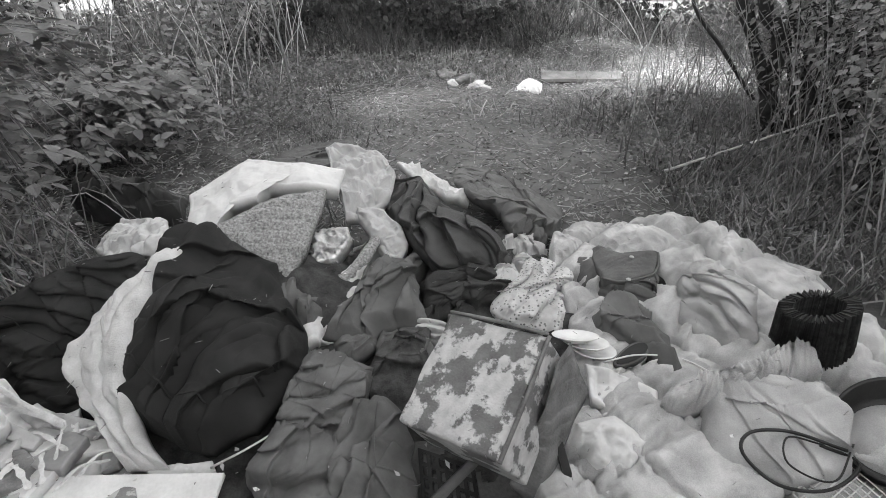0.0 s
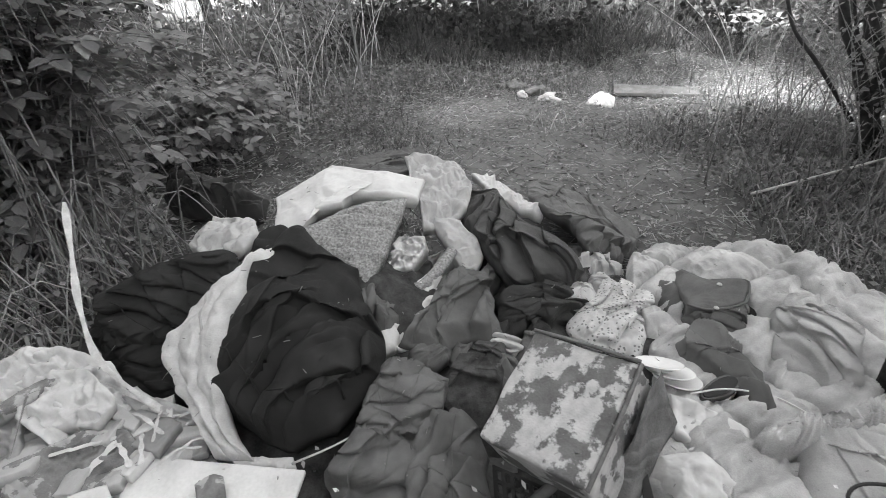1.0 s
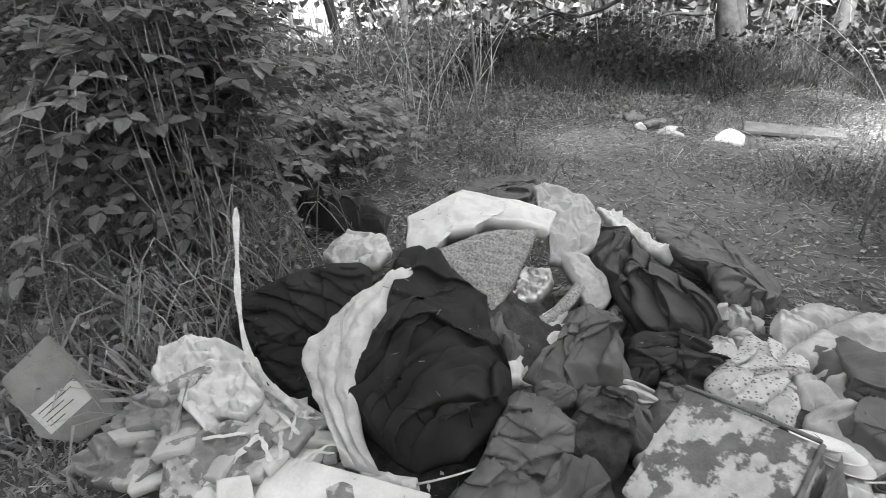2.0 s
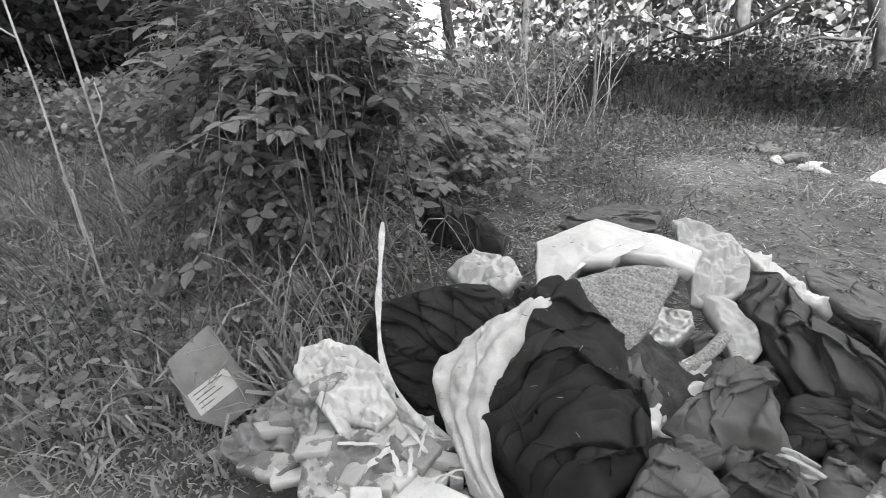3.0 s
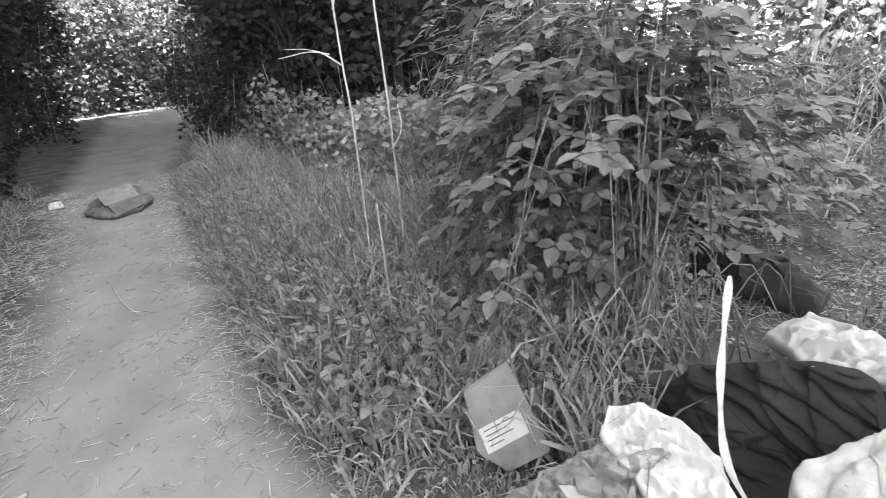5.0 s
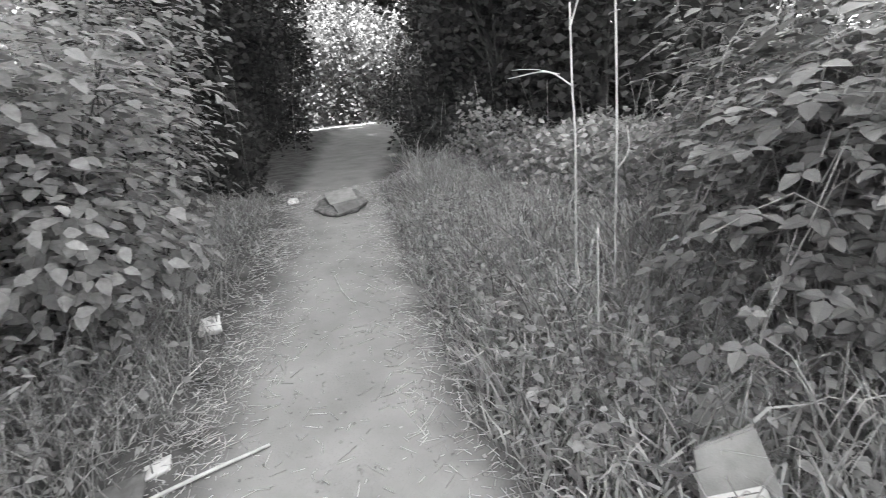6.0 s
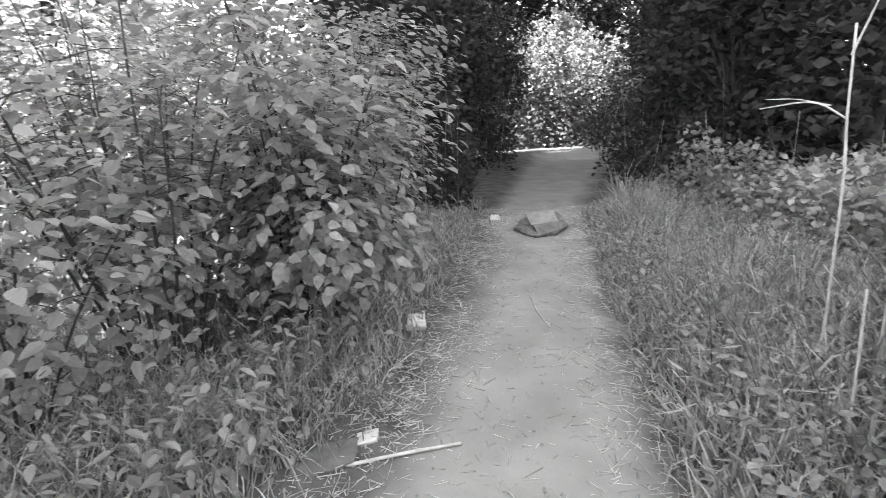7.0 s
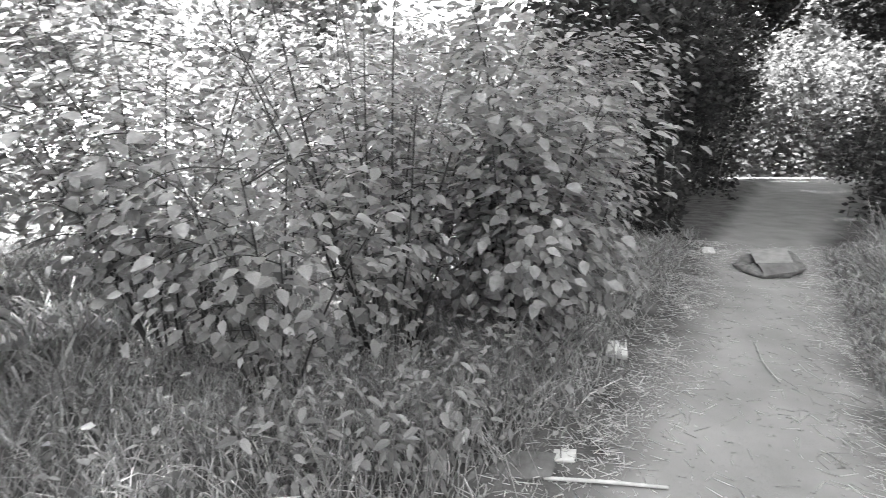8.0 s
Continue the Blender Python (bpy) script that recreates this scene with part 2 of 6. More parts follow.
def tubes(name, lines, mat, parent=None, sides=4):
    """Many thin stems, joined: lines of (points, r0, r1)."""
    vs, fs, o = [], [], 0
    for pts, r0, r1 in lines:
        v, f = tube_data(pts, r0, r1, sides, max(4, 3 * len(pts) - 1))
        vs.append(v)
        fs += [tuple(i + o for i in q) for q in f]
        o += len(v)
    ob = mesh_object(name, np.vstack(vs), fs, mat, parent)
    ob["kind"] = "stuff"
    return ob


def tucks(P, nrm, edge, angle, amp, size, seed):
    """Loose folds lying over one another: each rises slowly on one side and drops sharply on the other."""
    dice = np.random.default_rng(seed + 900)
    x, y = P[..., 0].copy(), P[..., 1].copy()
    h, slip = np.zeros(x.shape), np.zeros(P.shape)
    lo, hi = P.reshape(-1, 3)[:, :2].min(0), P.reshape(-1, 3)[:, :2].max(0)
    for k in range(int(4 + 12 * size)):
        c = lo + (hi - lo) * dice.uniform(0.08, 0.92, 2)
        a = math.radians(angle + dice.normal(0, 34))
        long, wide = dice.uniform(0.12, 0.42) * min(1.0, size + 0.25), dice.uniform(0.022, 0.07) * min(1.3, size + 0.45)
        q = (x - c[0]) * math.cos(a) + (y - c[1]) * math.sin(a)
        s = -(x - c[0]) * math.sin(a) + (y - c[1]) * math.cos(a)
        s = (s + dice.uniform(-1.5, 1.5) * q * q + 0.02 * vnoise(x * 7, y * 7, seed + k))
        side = dice.choice((-1, 1))
        s = s * side
        lift = np.where(s > 0, np.exp(-np.maximum(s, 0) / wide), np.exp(np.minimum(s, 0) / (0.13 * wide)))
        rise = amp * dice.uniform(0.45, 1.0) * lift * np.exp(-(q / long) ** 4)
        h = np.maximum(h, rise) + 0.25 * np.minimum(h, rise)
        slip += np.array([math.sin(a), -math.cos(a), 0]) * side * (0.75 * rise)[..., None]
    return P + (nrm * h[..., None] + slip) * np.clip(edge / 0.03, 0.1, 1)[..., None]


def creased(q, s, lam, seed):
    """Folds that run along q: rounded backs between sharp valleys, which begin, join and die out, in 0..1."""
    w = s + 0.22 * lam / 0.1 * 0.16 * vnoise(q * 3.1, s * 3.1, seed) + 0.35 * lam * vnoise(q * 9, s * 9, seed + 1)
    broad = np.abs(np.sin(np.pi * w / lam + 0.9 * vnoise(q * 2.3, s * 5, seed + 2))) ** 0.55
    on = np.clip(0.72 + 1.1 * vnoise(q * 4.2, s * 6.5, seed + 3), 0.1, 1)
    w2 = s + 0.3 * q + 0.5 * lam * vnoise(q * 6, s * 6, seed + 4)
    thin = np.abs(np.sin(np.pi * w2 / (0.43 * lam))) ** 0.8
    on2 = np.clip(0.9 * vnoise(q * 7, s * 8, seed + 5), 0, 1)
    facets = tnoise(q * 0.55 / lam, s * 0.8 / lam, seed + 6)
    return broad * on * (1 - 0.45 * on2) + 0.42 * thin * on2 + 0.26 * facets


def cloth(name, outline, mat, label, category, dome=0.04, fold=(0.012, 14, 30, 3.0), crumple=0.004, thick=0.02, res=0.009, seed=1, quilted=0.0, wave=None, radial=None, paper=False, sharp=False, stiff=False, calm=1.0, rolls=0):
    """A draped piece between two edges of its outline: a low dome of cloth thrown into folds, with thin edges and a turned-down hem."""
    p = np.vstack([np.array(e, float) for e in outline]) if rolls else np.array(outline, float)
    d = np.linalg.norm(p[:, None, :2] - p[None, :, :2], axis=2)
    i, j = np.unravel_index(d.argmax(), d.shape)
    i, j = min(i, j), max(i, j)
    long = d.max()
    stiff = stiff or paper
    step = max(0.0052, long / 170)
    nu = max(16, int(long / step))
    run = polyline if stiff or sharp else spline
    n = len(p)
    if j - i >= 3:
        i += 1
    elif n - j + i >= 3:
        j += 1
    A = run(p[np.arange(i, j + 1) % n], nu)
    back = np.arange(j + 1, n + i) % n if j - i < n - 3 else np.arange(j, n + i) % n
    B = run(p[back][::-1], nu)
    if rolls:
        A, B = run(outline[0], nu), run(outline[1], nu)
    wide = np.linalg.norm(A - B, axis=1)
    nv = max(16, int(wide.max() / step))
    wide = wide[:, None] + 1e-3
    u, v = np.linspace(0, 1, nu)[:, None], np.linspace(0, 1, nv)[None, :]
    edge = np.minimum(np.minimum(u, 1 - u) * long, np.minimum(v, 1 - v) * wide)
    P = A[:, None, :] * (1 - v[..., None]) + B[:, None, :] * v[..., None]
    x, y = P[..., 0].copy(), P[..., 1].copy()
    ragged = 0.004 if stiff else 0.008
    P[..., 0] += ragged * vnoise(x * 16, y * 16, seed + 5)
    P[..., 1] += ragged * vnoise(x * 16 + 40, y * 16, seed + 6)
    nrm = np.cross(np.gradient(P, axis=0), np.gradient(P, axis=1))
    nrm /= np.linalg.norm(nrm, axis=2)[..., None] + 1e-9
    nrm *= np.where(nrm[..., 2:3] < 0, -1, 1)
    flat = nrm.mean((0, 1))
    flat /= np.linalg.norm(flat) + 1e-9
    nrm = flat * 0.6 + nrm * 0.4 + np.array([0, 0, 0.25])
    nrm /= np.linalg.norm(nrm, axis=2)[..., None] + 1e-9
    e1 = np.array([math.cos(math.radians(fold[2])), math.sin(math.radians(fold[2])), 0.0])
    e1 -= flat * (e1 @ flat)
    e1 /= np.linalg.norm(e1)
    e2 = np.cross(flat, e1)
    D = P - P.mean((0, 1))
    q, s = D @ e1, D @ e2
    if radial:
        r = P - np.array(radial)
        q = np.linalg.norm(r, axis=2)
        s = np.arctan2(r @ e2, r @ e1) * 0.30
    P += nrm * (dome * np.sqrt(np.clip(edge / (0.35 * min(long, wide.max())), 0, 1) + 1e-6))[..., None]
    if quilted:
        ca, sa = math.cos(math.radians(fold[2])), math.sin(math.radians(fold[2]))
        p1, p2 = x * ca + y * sa + 0.05 * vnoise(x * 3, y * 3, seed), y * ca - x * sa + 0.05 * vnoise(x * 3 + 9, y * 3, seed)
        near = np.minimum(np.abs((p1 / 0.23) % 1 - 0.5) * 0.23, np.abs((p2 / 0.30) % 1 - 0.5) * 0.30)
        puff = 1 - np.exp(-near / 0.035)
        h = quilted * (1.7 * puff + 0.8 * vnoise(x * 3.5, y * 3.5, seed + 1))
        h += 0.014 * np.exp(-near / 0.05) * (1 - 2 * np.abs(vnoise(p1 * 42 + 3 * p2, p2 * 15, seed + 3)))
        h -= 0.020 * np.exp(-near / 0.008)
        h += 0.004 * (1 - 2 * np.abs(vnoise(p1 * 19, p2 * 33, seed + 4))) + 0.026 * creased(p1, p2, 0.07, seed + 30)
        P += nrm * (h * np.clip(edge / 0.04, 0.15, 1))[..., None]
        P = tucks(P, nrm, edge, fold[2], 0.022, long * 0.7, seed)
    elif rolls:
        across = v + 0.05 * np.sin(u * 7 + seed) + 0.04 * vnoise(u * 6 + v * 0, v * 3, seed)
        h = 0.05 * np.abs(np.sin(np.pi * rolls * across)) ** 0.55 * (0.75 + 0.35 * vnoise(q * 6, s * 6, seed)) + 0.012 * vnoise(q * 14, s * 14, seed + 1) + 0.006 * vnoise(q * 40, s * 40, seed + 2)
        P += nrm * (h * np.clip(5 * u, 0.1, 1) * np.clip(edge / 0.03, 0.1, 1))[..., None]
    elif stiff:
        f = 0.62 * fold[1]
        amp = fold[0] * 1.5
        h = amp * (tnoise(q * f, s * f * 1.3, seed) + 0.62 * tnoise(q * f * 2.3 + 9, s * f * 2.6, seed + 1) - 0.5 * np.abs(tnoise(q * f * 3.1, s * f * 1.9 + 5, seed + 3))) + 0.10 * amp * tnoise(q * f * 6, s * f * 6, seed + 2)
        P += nrm * (1.35 * h * np.clip(edge / 0.03, 0.45, 1))[..., None]
    else:
        narrow = min(long, float(np.median(wide)))
        amp = 3.4 * fold[0] * calm
        lam = min(0.038 + 1.15 * amp, narrow / 3.0)
        h = amp * (creased(q, s, lam, seed) + 0.35 * vnoise(q * 4, s * 4, seed + 20))
        h += 0.16 * amp * creased(0.8 * q + 0.6 * s, 0.8 * s - 0.6 * q, 0.45 * lam, seed + 40) * np.clip(0.6 + vnoise(q * 5, s * 5, seed + 41), 0, 1)
        P += (nrm * h[..., None] + e2 * (0.95 * h * math.copysign(1, math.sin(seed * 2.1)))[..., None]) * np.clip(edge / 0.035, 0.35, 1)[..., None]
        if amp > 0.012:
            P = tucks(P, nrm, edge, fold[2], 0.042 * min(1.0, 0.4 + long) * calm, 1.1 * long, seed)
        P[..., 2] += 0.0016 * (1 - 2 * np.abs(vnoise(q * 24 + s * 9, s * 40, seed + 9)))
    P[..., 2] -= 0.4 * crumple * np.abs(vnoise(x * 60, y * 60, seed + 8))
    if wave:
        P[..., 2] += wave[0] * np.sin((u * long) * 2 * np.pi / wave[1] + 2 * vnoise(x * 25, y * 25, seed))
    thick *= 0.3 if stiff else 0.45
    roll = np.clip(edge / thick, 0, 1)
    P[..., 2] -= thick * (1 - np.sqrt(np.clip(1 - (1 - roll) ** 2, 0, 1)))
    P[..., 2] = np.maximum(P[..., 2], 0.012)
    verts = P.reshape(-1, 3)
    idx = np.arange(nu * nv).reshape(nu, nv)
    faces = np.stack([idx[:-1, :-1], idx[1:, :-1], idx[1:, 1:], idx[:-1, 1:]], -1).reshape(-1, 4).tolist()
    ring = np.r_[idx[0, :-1], idx[:-1, -1], idx[-1, :0:-1], idx[:0:-1, 0]]
    hem = verts[ring].copy()
    hem[:, :2] += (verts.mean(0)[:2] - hem[:, :2]) * 0.06
    hem[:, 2] = np.maximum(hem[:, 2] - 0.04, 0.0)
    o, k = len(verts), len(ring)
    verts = np.vstack([verts, hem])
    faces += [(int(ring[a]), int(ring[(a + 1) % k]), o + (a + 1) % k, o + a) for a in range(k)]
    faces.append(tuple(o + a for a in range(k))[::-1])
    ob = mesh_object(name, verts, faces, mat)
    bm = bmesh.new()
    bm.from_mesh(ob.data)
    bmesh.ops.remove_doubles(bm, verts=bm.verts, dist=0.0004)
    bmesh.ops.recalc_face_normals(bm, faces=bm.faces)
    bm.to_mesh(ob.data)
    bm.free()
    return tagged(ob, label, category)


def over(ob, xy):
    """The heights of a draped thing over places in the plan."""
    me = ob.data
    tree = BVHTree.FromPolygons([v.co[:] for v in me.vertices], [p.vertices[:] for p in me.polygons])
    out = []
    for x, y in xy:
        at = tree.ray_cast(Vector((x, y, 3)), Vector((0, 0, -1)))[0]
        if at:
            out.append(at)
    return out


def seam(name, ob, ends, r, mat, n=40, label=""):
    """A stitched ridge laid over a garment along a line in the plan."""
    line = polyline([(x, y, 0) for x, y in ends], n)
    pts = over(ob, [(q[0], q[1]) for q in line])
    if len(pts) < 4:
        return None
    s = tube(name, [tuple(q) for q in pts], r, r, mat, ob, 5, len(pts))
    if label:
        s["label"] = label
    return s


def slab(name, outline, thick, mat, parent=None, bevel=0.003):
    """A flat board on the plane of its outline."""
    bm = bmesh.new()
    p = [Vector(q) for q in outline]
    c = sum(p, Vector()) / len(p)
    n = Vector()
    for a, b in zip(p, p[1:] + p[:1]):
        n += (a - c).cross(b - c)
    n.normalize()
    if n.z < 0:
        n = -n
    p = [q - n * (q - c).dot(n) for q in p]
    top = [bm.verts.new(q) for q in p]
    low = [bm.verts.new(q - n * thick) for q in p]
    bm.faces.new(top)
    bm.faces.new(low[::-1])
    k = len(p)
    for a in range(k):
        bm.faces.new((top[a], low[a], low[(a + 1) % k], top[(a + 1) % k]))
    bmesh.ops.recalc_face_normals(bm, faces=bm.faces)
    bmesh.ops.bevel(bm, geom=bm.edges[:], offset=bevel, segments=2, affect="EDGES")
    return part(name, bm, mat, parent)


def frames_from(normals, spin):
    """Rotation matrices whose z is the normal and whose y points by the spin angle."""
    z = normals / (np.linalg.norm(normals, axis=1)[:, None] + 1e-9)
    ref = np.stack([np.cos(spin), np.sin(spin), np.zeros_like(spin)], 1)
    x = np.cross(ref, z)
    x /= np.linalg.norm(x, axis=1)[:, None] + 1e-9
    y = np.cross(z, x)
    return np.stack([x, y, z], 2)


def scatter(name, tv, tf, rot, loc, size, mat, parent=None, smooth=False):
    """One mesh of many copies of a small template."""
    tv = np.array(tv, float)
    v = np.einsum("nij,nkj->nki", rot, tv[None] * np.asarray(size).reshape(len(loc), -1)[:, None, :]) + loc[:, None, :]
    k, n = len(tv), len(loc)
    me = bpy.data.meshes.new(name)
    lens = np.array([len(f) for f in tf])
    flat = np.concatenate([np.array(f) for f in tf])
    me.vertices.add(n * k)
    me.vertices.foreach_set("co", v.reshape(-1).astype(np.float32))
    allv = (flat[None] + (np.arange(n) * k)[:, None]).reshape(-1)
    me.loops.add(len(allv))
    me.loops.foreach_set("vertex_index", allv.astype(np.int32))
    tot = np.tile(lens, n)
    me.polygons.add(len(tot))
    me.polygons.foreach_set("loop_start", np.r_[0, np.cumsum(tot)[:-1]].astype(np.int32))
    me.polygons.foreach_set("loop_total", tot.astype(np.int32))
    if smooth:
        me.polygons.foreach_set("use_smooth", np.ones(len(tot), bool))
    me.update(calc_edges=True)
    me.materials.append(mat)
    ob = new(name, me)
    if parent:
        ob.parent = parent
    return ob


def leaflet(width, teeth=0, cup=0.08, droop=0.12):
    """A pointed leaf from the origin along y, 1 long, folded along its midrib."""
    ys = [0.0, 0.12, 0.32, 0.55, 0.78, 1.0]
    ws = [0.04, 0.62, 1.0, 0.88, 0.5, 0.0]
    v, f = [], []
    for k, (yy, w) in enumerate(zip(ys, ws)):
        z = -droop * yy * yy
        tooth = 1 + (0.08 if (teeth and k % 2) else 0)
        v += [(-w * width / 2 * tooth, yy, z + cup * w), (0, yy + 0.02, z), (w * width / 2 * tooth, yy, z + cup * w)]
    for k in range(5):
        a = 3 * k
        f += [(a, a + 1, a + 4, a + 3), (a + 1, a + 2, a + 5, a + 4)]
    return v, f


def simple_leaf(width, cup=0.08, droop=0.14):
    """A lighter leaf of the same outline."""
    v = [(0, 0, 0)]
    for y, w in ((0.3, 1.0), (0.66, 0.78)):
        v += [(-w * width / 2, y, cup * w - droop * y * y), (0, y, -droop * y * y), (w * width / 2, y, cup * w - droop * y * y)]
    v.append((0, 1, -droop))
    return v, [(0, 2, 1), (0, 3, 2), (1, 2, 5, 4), (2, 3, 6, 5), (4, 5, 7), (5, 6, 7)]


def trefoil():
    """A bramble leaf: three leaflets on a short stalk."""
    v, f = [], []
    lv, lf = simple_leaf(0.66)
    for ang, sc, off in ((0, 1.0, 0.45), (82, 0.85, 0.28), (-82, 0.85, 0.28)):
        o = len(v)
        a = radians(ang)
        for x, y, z in lv:
            x, y = x * sc, y * sc
            v.append((x * math.cos(a) - y * math.sin(a), off + x * math.sin(a) + y * math.cos(a), z * sc))
        f += [tuple(i + o for i in q) for q in lf]
    o = len(v)
    v += [(-0.015, -0.25, -0.05), (0.015, -0.25, -0.05), (0.012, 0.4, 0), (-0.012, 0.4, 0)]
    f.append((o, o + 1, o + 2, o + 3))
    return v, f


BLADE_V = [(-0.5, 0, 0), (0.5, 0, 0), (-0.42, 0.10, 0.38), (0.42, 0.10, 0.38), (-0.28, 0.33, 0.72), (0.28, 0.33, 0.72), (0, 0.72, 0.92)]
DROOP_V = [(-0.5, 0, 0), (0.5, 0, 0), (-0.45, 0.14, 0.5), (0.45, 0.14, 0.5), (-0.32, 0.5, 0.82), (0.32, 0.5, 0.82), (0, 1.0, 0.62)]
BLADE_F = [(0, 1, 3, 2), (2, 3, 5, 4), (4, 5, 6)]
CHIP_V = [(-0.5, 0, 0), (0, -0.5, 0.06), (0.5, 0, 0), (0, 0.5, 0.08)]
CHIP_F = [(0, 1, 2), (0, 2, 3)]
STICK_V = [(-0.5, 0, -0.5), (0.5, 0, -0.5), (0, 0, 0.6), (-0.4, 1, -0.4), (0.4, 1, -0.4), (0, 1, 0.5)]
STICK_F = [(0, 1, 4, 3), (1, 2, 5, 4), (2, 0, 3, 5), (3, 4, 5), (0, 2, 1)]


# ---- ground ----
PX = [-60, -22, -16, -10, -6, -4, -3, -1, 3, 60]
PC = [14, 3.0, 1.75, 0.5, 0.03, -0.18, -0.4, -0.5, -0.6, -0.6]
PH = [1.6, 1.3, 1.05, 0.64, 0.54, 0.54, 0.62, 0.72, 0.8, 0.8]


def worn_at(x, y):
    off = np.abs(y - np.interp(x, PX, PC)) + 0.10 * vnoise(x * 2.3, y * 2.3, 3) + 0.05 * vnoise(x * 9, y * 9, 4)
    path = np.clip((np.interp(x, PX, PH) + 0.06 - off) / 0.34 + 0.5, 0, 1)
    clear = np.hypot((x - 0.6) / 2.6, (y - 4.6) / 1.9) + 0.35 * vnoise(x * 1.4, y * 1.4, 5)
    return np.maximum(path, 0.35 * np.clip((1 - clear) * 2.5, 0, 1))


def ground_z(x, y):
    off = np.abs(y - np.interp(x, PX, PC)) - np.interp(x, PX, PH)
    side = np.clip(off / 0.6, 0, 1)
    near = np.exp(-((x / 30) ** 2 + (y / 30) ** 2))
    z = side * (0.02 + 0.018 * vnoise(x * 3, y * 3, 11) + 0.03 * vnoise(x * 0.8, y * 0.8, 12)) + 0.004 * vnoise(x * 9, y * 9, 13)
    z += 0.55 * np.clip((y - 7.6 - 0.5 * vnoise(x * 0.5, y * 0, 14)) / 1.2, 0, 1) * np.clip((3.6 - x) / 1.5, 0, 1) * near
    return z


def axis(lo, hi, step, far):
    inner = np.arange(lo, hi, step)
    grow = np.geomspace(step, far, 46).cumsum()
    return np.r_[(lo - grow)[::-1], inner, hi - step + grow]


gx, gy = axis(-10, 5, 0.08, 90), axis(-4.5, 9.5, 0.08, 90)
X, Y = np.meshgrid(gx, gy, indexing="ij")
Z = ground_z(X, Y)
idx = np.arange(X.size).reshape(X.shape)
ground = mesh_object("ground", np.stack([X, Y, Z], -1).reshape(-1, 3),
                     np.stack([idx[:-1, :-1], idx[1:, :-1], idx[1:, 1:], idx[:-1, 1:]], -1).reshape(-1, 4), M_GROUND)
worn = ground.data.attributes.new("worn", "FLOAT", "POINT")
worn.data.foreach_set("value", worn_at(X, Y).reshape(-1).astype(np.float32))
tagged(ground, "bare trodden earth path and leaf-strewn soil in a wood", "ground", kind="structure")


def spots(n, x0, x1, y0, y1):
    return rnd.uniform(x0, x1, n), rnd.uniform(y0, y1, n)


def in_heap(x, y):
    return (np.hypot((x + 0.9) / 0.95, (y - 1.55) / 0.85) < 1) | (np.hypot((x - 0.65) / 1.15, (y - 1.5) / 0.9) < 1)


def grass(name, x, y, low, high, width, mat, label, lean=0.5, shape=BLADE_V, grow=None):
    n = len(x)
    nrm = np.stack([rnd.normal(0, 0.16 * lean * 2, n), rnd.normal(0, 0.16 * lean * 2, n), np.ones(n)], 1)
    rot = frames_from(nrm, rnd.uniform(0, 6.283, n))
    h = rnd.uniform(low, high, n) * (0.75 + 0.35 * vnoise(x * 1.5, y * 1.5, 31) + 0.3 * vnoise(x * 4.5, y * 4.5, 32))
    if grow is not None:
        h = h * grow
    size = np.stack([rnd.uniform(0.6, 1.3, n) * width, h * rnd.uniform(0.2, 1.1, n), h], 1)
    loc = np.stack([x, y, ground_z(x, y) - 0.01], 1)
    return tagged(scatter(name, shape, BLADE_F, rot, loc, size, mat), label, "grass", kind="stuff")


# ---- things ----
# the heap of dumped clothes
def heap():
    n = 190
    xs, ys = np.linspace(-1.95, 1.7, n), np.linspace(0.75, 2.75, 120)
    x, y = np.meshgrid(xs, ys, indexing="ij")
    z = 0.36 * np.exp(-(((x + 0.9) / 0.52) ** 2 + ((y - 1.75) / 0.42) ** 2) ** 1.3)
    z += 0.13 * np.exp(-(((x - 0.15) / 0.75) ** 2 + ((y - 1.75) / 0.6) ** 2) ** 1.5)
    z += 0.09 * np.exp(-(((x + 1.2) / 0.6) ** 2 + ((y - 1.1) / 0.3) ** 2) ** 1.5)
    z += 0.03 * np.exp(-(((x - 0.8) / 0.75) ** 2 + ((y - 1.5) / 0.65) ** 2) ** 2)
    z += 0.016 * vnoise(x * 18, y * 18, 61) - 0.02 * np.abs(vnoise(x * 9, y * 9, 62)) - 0.01
    i = np.arange(x.size).reshape(x.shape)
    f = np.stack([i[:-1, :-1], i[1:, :-1], i[1:, 1:], i[:-1, 1:]], -1).reshape(-1, 4)
    f = f[z.reshape(-1)[f].max(1) > 0.012]
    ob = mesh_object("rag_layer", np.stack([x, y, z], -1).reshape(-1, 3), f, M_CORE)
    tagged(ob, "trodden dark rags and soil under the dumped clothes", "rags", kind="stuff")


